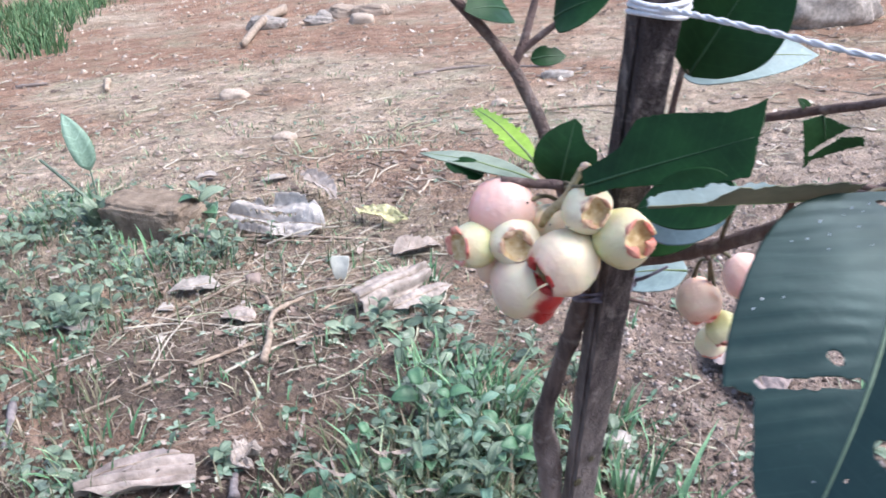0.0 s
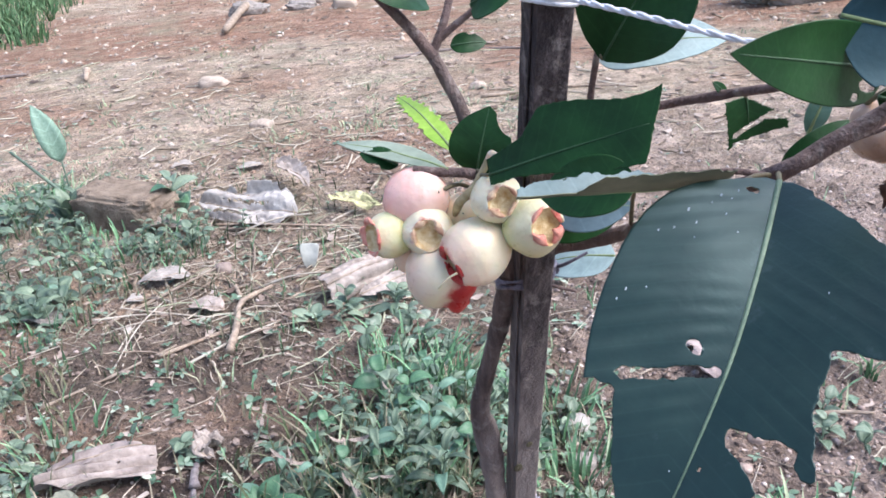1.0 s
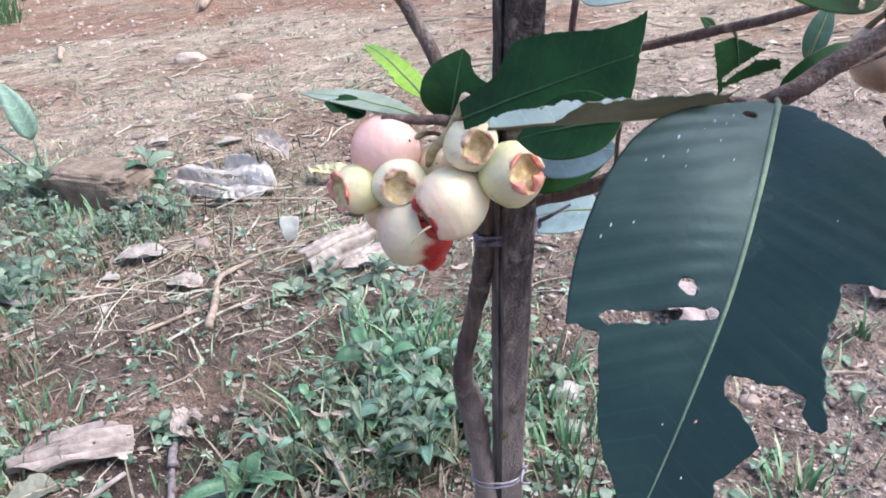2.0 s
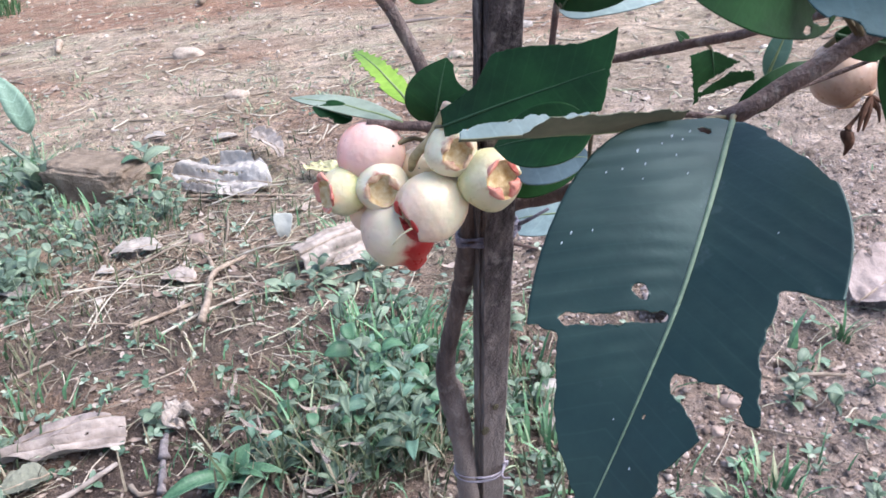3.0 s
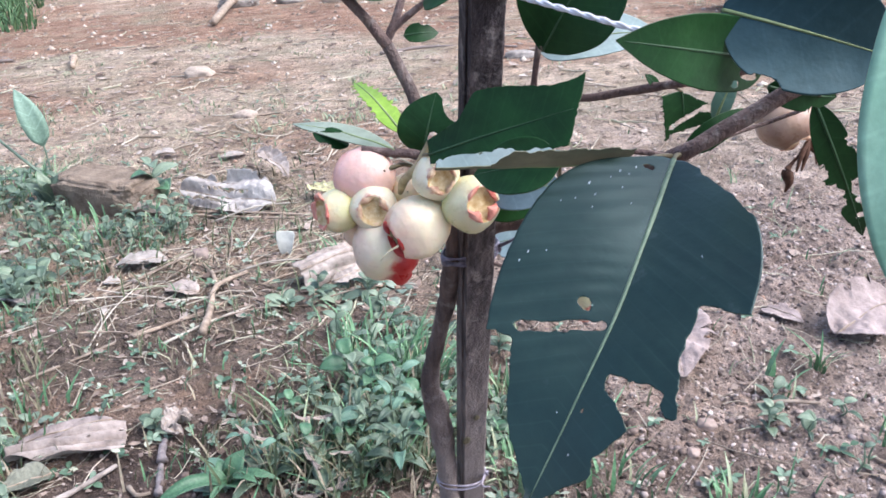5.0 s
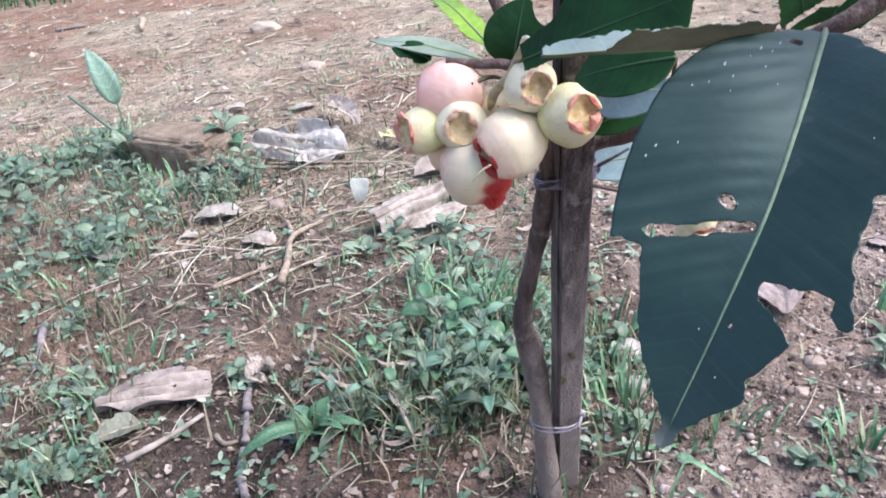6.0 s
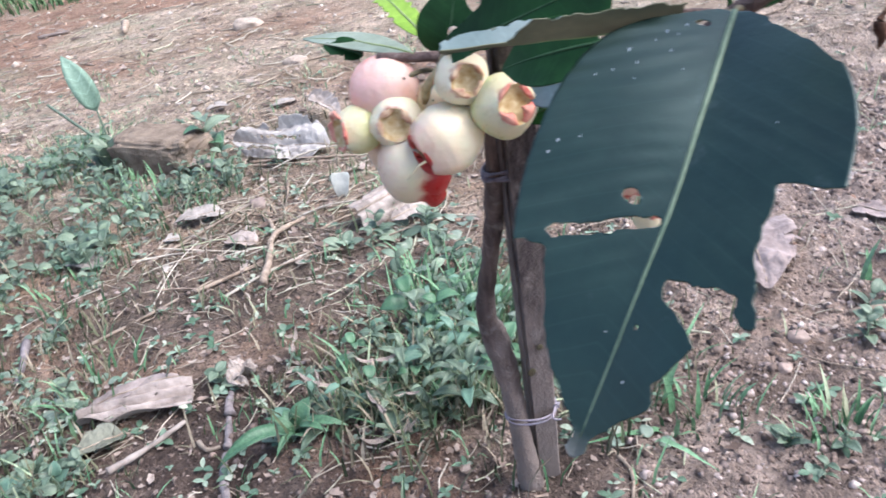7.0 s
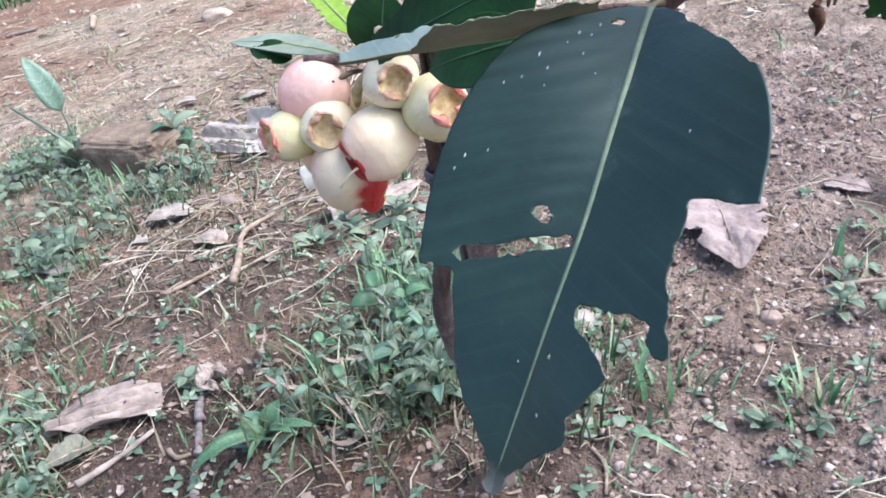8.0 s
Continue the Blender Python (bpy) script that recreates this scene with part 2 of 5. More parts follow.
# Upper sides: the sky's reflection is put into these pale base colours.
SKYPALE = leaf_material("leaf_sky_pale", (0.22, 0.31, 0.3), (0.32, 0.41, 0.4), 0.45, 0.45, veins=520)
# Dimmer painted sky reflection, for the folded leaf.
DULLSKY = leaf_material("leaf_dull_sky", (0.09, 0.145, 0.145), (0.14, 0.2, 0.2), 0.5, 0.35, veins=520)
LIME = leaf_material("leaf_young", (0.2, 0.36, 0.04), (0.32, 0.5, 0.08), 0.5, 0.4, veins=700)
SOFT = leaf_material("leaf_soft_green", (0.1, 0.2, 0.135), (0.17, 0.28, 0.2), 0.5, 0.4, veins=500)
WEED = leaf_material("weed_leaf", (0.085, 0.13, 0.085), (0.165, 0.228, 0.152), 0.42, 0.5, vary=0.9)
WEEDPALE = leaf_material("weed_leaf_pale", (0.135, 0.188, 0.13), (0.215, 0.28, 0.2), 0.5, 0.45, vary=0.8)
FRESH = leaf_material("weed_leaf_fresh", (0.06, 0.145, 0.075), (0.125, 0.245, 0.13), 0.42, 0.45, vary=0.5)
PALELEAF = leaf_material("weed_leaf_tall", (0.15, 0.25, 0.18), (0.24, 0.35, 0.27), 0.5, 0.35, veins=26, slant=0.9, vein_mix=0.25)
CLOVER = leaf_material("clover_leaf", (0.16, 0.21, 0.16), (0.26, 0.315, 0.25), 0.45, 0.45, vary=0.7)
RIB = plain_material("midrib", (0.16, 0.22, 0.09), (0.26, 0.32, 0.15), 60, 0.5)
DARKRIB = plain_material("dark_midrib", (0.1, 0.155, 0.1), (0.17, 0.235, 0.155), 60, 0.5)
DIMRIB = plain_material("dim_midrib", (0.02, 0.06, 0.025), (0.04, 0.095, 0.04), 60, 0.5)
STALK = plain_material("leaf_stalk", (0.09, 0.075, 0.045), (0.16, 0.14, 0.08), 80, 0.6)
BARK = bark_material("bark", [(0.3, (0.06, 0.044, 0.039)), (0.55, (0.155, 0.114, 0.099)), (0.8, (0.33, 0.272, 0.24))], dust=0.6, dust_top=0.02)
TWIGBARK = bark_material("twig_bark", [(0.3, (0.085, 0.058, 0.052)), (0.6, (0.18, 0.125, 0.11)), (0.85, (0.3, 0.22, 0.2))])
STAKE = bark_material("stake_wood", [(0.25, (0.016, 0.013, 0.014)), (0.48, (0.05, 0.04, 0.041)), (0.75, (0.14, 0.115, 0.112))], (60, 60, 4), 0.003, dust=0.75, dust_top=0.2)
CORD = plain_material("purple_cord", (0.07, 0.062, 0.085), (0.22, 0.2, 0.25), 300, 0.4)
PALECORD = plain_material("pale_cord", (0.26, 0.225, 0.26), (0.42, 0.38, 0.42), 300, 0.5)
ROPE = plain_material("white_rope", (0.62, 0.64, 0.68), (0.82, 0.83, 0.85), 400, 0.55)
DRY = plain_material("dry_leaf", (0.25, 0.2, 0.165), (0.5, 0.425, 0.37), 40, 0.75, 0.002, per_object=0.5)
DRYGREY = plain_material("dry_leaf_grey", (0.2, 0.178, 0.155), (0.4, 0.36, 0.32), 60, 0.75, 0.002)
YELLOWED = plain_material("yellowed_leaf", (0.32, 0.31, 0.15), (0.6, 0.56, 0.32), 40, 0.7, 0.002)
DRYPLEAT = plain_material("dry_leaf_pleated", (0.27, 0.24, 0.215), (0.6, 0.555, 0.505), 30, 0.75, 0.003)
DRYROLL = plain_material("dry_leaf_rolled", (0.2, 0.165, 0.14), (0.47, 0.405, 0.355), 26, 0.8, 0.003)
WHITISH = plain_material("bleached_leaf", (0.4, 0.41, 0.36), (0.62, 0.62, 0.55), 50, 0.8, 0.001)
DRYPINK = plain_material("dry_leaf_pink", (0.2, 0.155, 0.14), (0.42, 0.342, 0.315), 30, 0.7, 0.004)
STICK = plain_material("grey_stick", (0.13, 0.11, 0.11), (0.34, 0.295, 0.285), 60, 0.85, 0.004)
OLIVE = plain_material("withered_olive_leaf", (0.1, 0.105, 0.075), (0.24, 0.245, 0.185), 26, 0.75, 0.003)
DRYTAN = plain_material("dry_leaf_tan", (0.15, 0.118, 0.098), (0.44, 0.37, 0.325), 30, 0.8, 0.004)
DRYMID = plain_material("dry_leaf_brown", (0.17, 0.136, 0.122), (0.37, 0.31, 0.28), 55, 0.8, 0.002)
DEAD = plain_material("dead_twig", (0.2, 0.15, 0.11), (0.46, 0.38, 0.3), 50, 0.85, 0.002, per_object=0.6)
STRAWY = plain_material("bleached_stalk", (0.34, 0.3, 0.25), (0.62, 0.57, 0.48), 40, 0.8, 0.001, per_object=0.5)
STONE = plain_material("stone", (0.24, 0.18, 0.15), (0.45, 0.36, 0.31), 40, 0.85, 0.002, per_object=0.5)
CLOD = plain_material("hard_clod", (0.16, 0.118, 0.085), (0.34, 0.268, 0.2), 30, 0.95, 0.012)
PINK = fruit_material("skin_pink", (0.88, 0.6, 0.5), (0.87, 0.52, 0.44), (0.83, 0.38, 0.33))
CREAM = fruit_material("skin_cream", (0.78, 0.68, 0.44), (0.76, 0.69, 0.44), (0.82, 0.74, 0.54), 0.97, (0.42, 0.08, 0.05))
GREENISH = fruit_material("skin_greenish", (0.6, 0.58, 0.25), (0.66, 0.63, 0.31), (0.76, 0.7, 0.46), 0.985, (0.5, 0.1, 0.07))
WHITERED = fruit_material("skin_white_red", (0.86, 0.72, 0.52), (0.84, 0.75, 0.53), (0.84, 0.62, 0.46), 0.95)
REDBASE = fruit_material("skin_red_base", (0.82, 0.62, 0.49), (0.78, 0.72, 0.49), (0.82, 0.58, 0.42), 0.64)
BLUSH = fruit_material("skin_blush", (0.8, 0.56, 0.43), (0.78, 0.6, 0.44), (0.76, 0.46, 0.34), 0.9)
OLDFRUIT = fruit_material("skin_old", (0.46, 0.32, 0.23), (0.52, 0.37, 0.28), (0.28, 0.17, 0.12))
SPECK = plain_material("pale_speck", (0.3, 0.34, 0.36), (0.55, 0.6, 0.62), 300, 0.6)
PEDUNCLE = plain_material("peduncle", (0.28, 0.22, 0.11), (0.5, 0.42, 0.25), 150, 0.7)
CUP = plain_material("calyx_cup", (0.5, 0.3, 0.1), (0.8, 0.7, 0.44), 5, 0.6)
SEPAL = plain_material("sepal", (0.5, 0.04, 0.035), (0.8, 0.42, 0.31), 3.2, 0.45)
REDSEPAL = plain_material("red_sepal", (0.45, 0.02, 0.025), (0.6, 0.08, 0.06), 90, 0.45)
SEPALBROWN = plain_material("sepal_brown", (0.34, 0.05, 0.035), (0.8, 0.6, 0.38), 3.4, 0.55)
STYLE = plain_material("dry_style", (0.5, 0.42, 0.24), (0.76, 0.68, 0.45), 60, 0.6)
WITHERED = plain_material("withered", (0.06, 0.03, 0.02), (0.16, 0.08, 0.05), 120, 0.8)


# ---------------------------------------------------------------- mesh helpers
class Geo:
    """Collects vertices and faces for one mesh."""

    def __init__(self):
        self.v, self.f, self.m = [], [], []

    def add(self, verts, faces, slot=0):
        n = len(self.v)
        self.v.extend([tuple(p) for p in verts])
        self.f.extend([tuple(n + i for i in f) for f in faces])
        self.m.extend([slot] * len(faces))
        return self

    def tube(self, points, radii, sides=8, slot=0, wobble=0.0, steps=4):
        pts, rad = smooth_line(points, radii, steps)
        up = Vector((0.31, 0.17, 0.93))
        verts, faces = [], []
        for i, (p, r) in enumerate(zip(pts, rad)):
            t = (pts[min(i + 1, len(pts) - 1)] - pts[max(i - 1, 0)]).normalized()
            a = t.cross(up)
            if a.length < 1e-3:
                a = t.cross(Vector((1, 0, 0)))
            a.normalize()
            b = t.cross(a)
            for k in range(sides):
                w = 2 * math.pi * k / sides
                rr = r * (1 + wobble * noise.noise((p + a * math.cos(w) * r + b * math.sin(w) * r) * 90))
                verts.append(p + (a * math.cos(w) + b * math.sin(w)) * rr)
        n = len(pts)
        for i in range(n - 1):
            for k in range(sides):
                j = (k + 1) % sides
                faces.append((i * sides + k, i * sides + j, (i + 1) * sides + j, (i + 1) * sides + k))
        faces.append(tuple(range(sides))[::-1])
        faces.append(tuple((n - 1) * sides + k for k in range(sides)))
        return self.add(verts, faces, slot)

    def mesh(self, name, *mats, smooth=True):
        me = bpy.data.meshes.new(name)
        me.from_pydata(self.v, [], self.f)
        for m in mats:
            me.materials.append(m)
        if len(mats) > 1:
            me.polygons.foreach_set("material_index", self.m)
        me.polygons.foreach_set("use_smooth", [smooth] * len(self.f))
        me.update()
        return me


def smooth_line(points, radii, steps=4):
    """A Catmull-Rom line through the points, with the radii carried along."""
    p = [Vector(q) for q in points]
    if len(radii) == 2 and len(p) > 2:
        radii = [radii[0] + (radii[1] - radii[0]) * i / (len(p) - 1) for i in range(len(p))]
    out, rad = [], []
    for i in range(len(p) - 1):
        a, b, c, d = p[max(i - 1, 0)], p[i], p[i + 1], p[min(i + 2, len(p) - 1)]
        for k in range(steps):
            t = k / steps
            out.append(0.5 * (2 * b + (c - a) * t + (2 * a - 5 * b + 4 * c - d) * t * t + (3 * b - a - 3 * c + d) * t**3))
            rad.append(radii[i] + (radii[i + 1] - radii[i]) * t)
    return out + [p[-1]], rad + [radii[-1]]


def thing(name, label, category, group="", kind="", at=(0, 0, 0)):
    ob = new(name)
    ob.location = at
    return tagged(ob, label, category, group, kind)


def part(name, mesh, parent=None, label="", m=None):
    ob = new(name, mesh)
    if parent is not None:
        ob.parent = parent
        up = parent
        away = Matrix.Identity(4)
        while up is not None:
            away = up.matrix_basis @ away
            up = up.parent
        ob.matrix_basis = away.inverted() @ (m or Matrix.Identity(4))
    elif m is not None:
        ob.matrix_basis = m
    return tagged(ob, label)


def axes(origin, ex, nn):
    """A pose at origin with x along ex and z near nn."""
    ex = Vector(ex).normalized()
    ey = Vector(nn).cross(ex).normalized()
    nz = ex.cross(ey)
    return Matrix.Translation(origin) @ Matrix((ex, ey, nz)).transposed().to_4x4()


def lerp_table(x, table):
    return float(np.interp(x, [a for a, _ in table], [b for _, b in table]))


def curve_table(x, table):
    """A smooth curve through the table's points."""
    k = max(1, min(len(table) - 1, next((i for i, (a, _) in enumerate(table) if a > x), len(table) - 1)))
    (x0, y0), (x1, y1) = table[k - 1], table[k]
    before, after = table[max(k - 2, 0)], table[min(k + 1, len(table) - 1)]
    d, u = x1 - x0, max(0.0, min(1.0, (x - x0) / (x1 - x0)))
    m0 = d * (y1 - before[1]) / (x1 - before[0])
    m1 = d * (after[1] - y0) / (after[0] - x0)
    return (2 * u**3 - 3 * u**2 + 1) * y0 + (u**3 - 2 * u**2 + u) * m0 + (3 * u**2 - 2 * u**3) * y1 + (u**3 - u**2) * m1


def base_height(x, y):
    x, y = max(-9.0, min(9.0, x)), max(-5.0, min(14.0, y))
    return 0.075 * x - 0.067 * y + 0.035


def height(x, y):
    """The soil's surface: a gentle slope, hummocks and clods."""
    h = base_height(x, y)
    h += 0.012 * noise.noise((x * 2.1, y * 2.1, 3.0)) + 0.007 * noise.noise((x * 7, y * 7, 9.0))
    near = 1.0 if y < 1.9 else max(0.35, 1.0 - (y - 1.9) * 0.6)
    h += near * (0.0045 * noise.noise((x * 24, y * 24, 5.0)) + 0.003 * abs(noise.noise((x * 60, y * 60, 1.0))))
    if y < 2.6 and abs(x) < 1.6:
        h += near * (0.016 * max(0.0, noise.noise((x * 33, y * 33, 12.0)) - 0.08) + 0.009 * max(0.0, noise.noise((x * 85, y * 85, 15.0))))
    return h


# ---------------------------------------------------------------- ground: one sheet to the horizon
def spread(lo, hi, fine_lo, fine_hi, step, grow):
    mid = list(np.arange(fine_lo, fine_hi + 1e-9, step))
    out, d, x = [], step, fine_hi
    while x < hi:
        d *= grow
        x += d
        out.append(min(x, hi))
    before, d, x = [], step, fine_lo
    while x > lo:
        d *= grow
        x -= d
        before.append(max(x, lo))
    return before[::-1] + mid + out


def ground():
    xs = spread(-400, 400, -0.95, 0.95, 0.005, 1.06)
    ys = spread(-400, 600, 0.5, 2.0, 0.005, 1.05)
    g = Geo()
    verts = [(x, y, height(x, y)) for y in ys for x in xs]
    n = len(xs)
    faces = [(j * n + i, j * n + i + 1, (j + 1) * n + i + 1, (j + 1) * n + i) for j in range(len(ys) - 1) for i in range(n - 1)]
    g.add(verts, faces)
    return tagged(new("ground", g.mesh("ground", SOIL)), "sloping bare brown soil, damp in front and dusty behind", "ground", kind="structure")


ground()


# ---------------------------------------------------------------- leaves of the tree
PROFILE = [(0, 0.1), (0.03, 0.3), (0.08, 0.58), (0.16, 0.82), (0.27, 0.96), (0.4, 1.0), (0.52, 0.98), (0.64, 0.88), (0.76, 0.7), (0.86, 0.47), (0.94, 0.22), (1, 0.02)]
SLIM = [(0, 0.08), (0.1, 0.5), (0.3, 0.92), (0.5, 1.0), (0.7, 0.85), (0.85, 0.55), (0.95, 0.22), (1, 0.02)]


def ellipses(bites):
    """Signed distance to the nearest of some eaten-away ovals (s, w, rs, rw): negative inside."""

    def d(s, w):
        best = 1.0
        for cs, cw, rs, rw in bites:
            q = math.hypot((s - cs) / rs, (w - cw) / rw)
            best = min(best, (q - 1) * min(rs, rw))
        return best

    return d


def leaf_mesh(name, length, half, profile, keep=None, nu=60, nv=24, bow=0.08, trough=0.6, fold=0.0, twist=0.0, sway=0.0, ripple=0.0, smooth_side=1.0, crumple=0.0, pleat=0.0, ragged=0.006, seed=0.0, mats=(None, None), thick=0.0005):
    """A blade with an upper and an under side. Local x runs to the tip, y across, z out of the upper side.
    Lengths are in units of the blade's length; keep(s, w) is below zero where the blade has been eaten."""
    S, W, D = np.zeros((nu + 1, nv + 1)), np.zeros((nu + 1, nv + 1)), np.ones((nu + 1, nv + 1))
    for i in range(nu + 1):
        s = i / nu
        h = half * max(0.0, curve_table(s, profile))
        for j in range(nv + 1):
            v = 2 * j / nv - 1
            S[i, j], W[i, j] = s, sway * math.sin(math.pi * s) + v * h

    def field(s, w):
        return keep(s, w) + ragged * noise.noise((s * 38, w * 38, seed)) + 0.4 * ragged * noise.noise((s * 110, w * 110, seed))

    if keep:
        for i in range(nu + 1):
            for j in range(nv + 1):
                D[i, j] = field(S[i, j], W[i, j])
        gone = D < 0
        reach = 2.5 * max(1 / nu, 2 * half / nv)
        for i, j in zip(*np.nonzero(gone & (D > -reach))):
            s, w = S[i, j], W[i, j]
            for _ in range(3):
                d, e = field(s, w), 1e-3
                gs, gw = (field(s + e, w) - d) / e, (field(s, w + e) - d) / e
                q = gs * gs + gw * gw
                if q < 1e-4:
                    break
                s, w = s - max(-reach, min(reach, d * gs / q)), w - max(-reach, min(reach, d * gw / q))
            if math.hypot(s - S[i, j], w - W[i, j]) < 1.6 * reach:
                S[i, j], W[i, j] = s, w
    else:
        gone = D < 0

    def place(s, w, lift):
        c = w - sway * math.sin(math.pi * s)
        z = bow * 4 * s * (1 - s) + trough * c * c + fold * abs(c)
        z += ripple * (smooth_side if c > 0 else 1.0) * (1 + 1.2 * noise.noise((s * 7, w * 7, seed))) * math.sin(2 * math.pi * (s * 19 - abs(c) * 10 + 0.9 * noise.noise((s * 5, w * 3, seed + 2)))) * min(1, abs(c) / (0.25 * half + 1e-6)) * math.sin(math.pi * min(1, s * 1.1))
        z += 0.008 * noise.noise((s * 5, w * 5, seed + 7))
        if crumple:
            z += crumple * (noise.noise((s * 3.1, w * 5, seed + 3)) + 0.5 * abs(noise.noise((s * 9, w * 11, seed))) + 0.25 * noise.noise((s * 21, w * 25, seed)))
        if pleat:
            z += pleat * abs(math.sin(c / half * 5 + 1.4 * noise.noise((s * 2.2, c * 2, seed)))) * (0.5 + s) + 0.09 * max(0, s - 0.75) ** 0.8
        a = twist * (s - 0.4)
        y, z = c * math.cos(a) - z * math.sin(a), c * math.sin(a) + z * math.cos(a)
        return ((s * length), (y + sway * math.sin(math.pi * s)) * length, z * length + lift)

    g = Geo()
    n = nv + 1
    top = [place(S[i, j], W[i, j], thick / 2) for i in range(nu + 1) for j in range(n)]
    low = [place(S[i, j], W[i, j], -thick / 2) for i in range(nu + 1) for j in range(n)]
    cells = [(i, j) for i in range(nu) for j in range(nv) if not (gone[i, j] and gone[i + 1, j] and gone[i, j + 1] and gone[i + 1, j + 1])]
    off = len(top)
    quads = [(i * n + j, (i + 1) * n + j, (i + 1) * n + j + 1, i * n + j + 1) for i, j in cells]
    edges = {}
    for q in quads:
        for a, b in zip(q, q[1:] + q[:1]):
            edges[(a, b)] = True
    rim = [(a, b) for a, b in edges if (b, a) not in edges]
    g.add(top + low, [])
    g.f += quads
    g.m += [0] * len(quads)
    g.f += [tuple(off + k for k in q[::-1]) for q in quads]
    g.m += [1] * len(quads)
    g.f += [(b, a, off + a, off + b) for a, b in rim]
    g.m += [1] * len(rim)
    used = sorted({k for f in g.f for k in f})
    slot = {k: i for i, k in enumerate(used)}
    g.v = [g.v[k] for k in used]
    g.f = [tuple(slot[k] for k in f) for f in g.f]
    return g.mesh(name, *mats), place


def tree_leaf(parent, base, tip, normal, half, upper=None, under=None, label="", profile=PROFILE, bites=(), keep=None, rib=0.001, stalk_from=None, rib_mat=None, rib_end=0.96, rib_cut=None, **kw):
    """One leaf of the tree: blade, with midrib and leaf stalk as its pieces."""
    base, tip = Vector(base), Vector(tip)
    length = (tip - base).length
    m = axes(base, tip - base, normal)
    k = ellipses(bites) if bites else keep
    me, place = leaf_mesh("leaf", length, half, profile, k, mats=(upper or LEAF, under or UNDER), seed=base.x * 91, **kw)
    ob = part("leaf", me, parent, label, m)
    sway = kw.get("sway", 0.0)
    line = [place(s, sway * math.sin(math.pi * s), 0.0002) for s in np.linspace(0.0, rib_end, 14)]
    r = [rib * (1 - 0.8 * i / 13) for i in range(14)]
    part("midrib", Geo().tube(line, r, 6, steps=2).mesh("midrib", rib_mat or (DIMRIB if upper is None else RIB)), ob, "", m)
    if stalk_from is not None:
        q = m.inverted() @ Vector(stalk_from)
        part("leaf_stalk", Geo().tube([q, q * 0.45 + Vector((0, 0, 0.002)), (0, 0, 0)], [0.0014, 0.0012, 0.001], 6).mesh("leaf_stalk", STALK), ob, "", m)
    return ob


tree = thing("rose_apple_tree", "young slender rose apple tree with insect-eaten dark leaves", "tree", at=(0.116, 0.649, 0.0))
part("trunk", Geo().tube(
    [(0.123, 0.668, -0.03), (0.1157, 0.66, 0.002), (0.1106, 0.648, 0.06), (0.1063, 0.635, 0.117), (0.1018, 0.625, 0.167), (0.0972, 0.618, 0.205), (0.0925, 0.612, 0.236), (0.0868, 0.606, 0.2633), (0.0888, 0.6, 0.289), (0.0944, 0.59, 0.327), (0.1002, 0.577, 0.368), (0.1035, 0.561, 0.4086), (0.1048, 0.556, 0.44), (0.098, 0.565, 0.465), (0.087, 0.592, 0.485), (0.075, 0.613, 0.518), (0.054, 0.625, 0.557)],
    [0.0145, 0.0128, 0.0108, 0.0096, 0.0096, 0.0108, 0.0104, 0.0082, 0.0072, 0.0067, 0.0074, 0.0078, 0.0068, 0.0058, 0.0055, 0.0048, 0.0046], 14, wobble=0.18, steps=6).mesh("trunk", BARK), tree, "thin crooked grey-brown trunk")
BRANCHES = {
    "side branch": ([(0.108, 0.556, 0.43), (0.134, 0.54, 0.45), (0.16, 0.515, 0.468), (0.178, 0.48, 0.494), (0.196, 0.43, 0.533), (0.21, 0.388, 0.564), (0.226, 0.385, 0.576), (0.252, 0.38, 0.597), (0.275, 0.372, 0.615)], [0.0062, 0.0056, 0.0049, 0.0045, 0.0042, 0.0043, 0.0045, 0.0044, 0.0036]),
    "upper twig": ([(0.054, 0.625, 0.557), (0.04, 0.622, 0.576), (0.02, 0.618, 0.598), (-0.005, 0.61, 0.625)], [0.0046, 0.004, 0.0036, 0.003]),
    "forked twig": ([(0.052, 0.626, 0.557), (0.06, 0.63, 0.575), (0.067, 0.64, 0.598), (0.072, 0.645, 0.62)], [0.0036, 0.003, 0.0026, 0.002]),
    "forked twig side": ([(0.056, 0.629, 0.567), (0.068, 0.628, 0.577), (0.083, 0.625, 0.59), (0.104, 0.62, 0.607)], [0.003, 0.0026, 0.0024, 0.002]),
    "far branch": ([(0.1, 0.575, 0.47), (0.14, 0.595, 0.505), (0.183, 0.6, 0.524), (0.206, 0.598, 0.527), (0.241, 0.57, 0.543), (0.261, 0.53, 0.56), (0.278, 0.5, 0.575), (0.29, 0.46, 0.592)], [0.0042, 0.0038, 0.0032, 0.003, 0.0033, 0.0028, 0.0025, 0.002]),
    "upright twig": ([(0.162, 0.6, 0.515), (0.161, 0.598, 0.535), (0.161, 0.58, 0.578)], [0.0026, 0.0024, 0.002]),
    "fruiting twig": ([(0.1, 0.562, 0.462), (0.088, 0.545, 0.49), (0.078, 0.53, 0.507), (0.062, 0.529, 0.509), (0.04, 0.528, 0.512)], [0.0042, 0.004, 0.0036, 0.003, 0.0022]),
    "broken twig": ([(0.112, 0.553, 0.418), (0.13, 0.548, 0.416), (0.15, 0.543, 0.413)], [0.0016, 0.0014, 0.001]),
    "crossing twig": ([(0.228, 0.402, 0.5605), (0.24, 0.41, 0.5653), (0.2624, 0.418, 0.5701), (0.278, 0.414, 0.5785)], [0.001, 0.0011, 0.0012, 0.001]),
    "leaf twig": ([(0.207, 0.389, 0.561), (0.19, 0.392, 0.563), (0.168, 0.388, 0.564)], [0.0016, 0.0013, 0.001]),
}
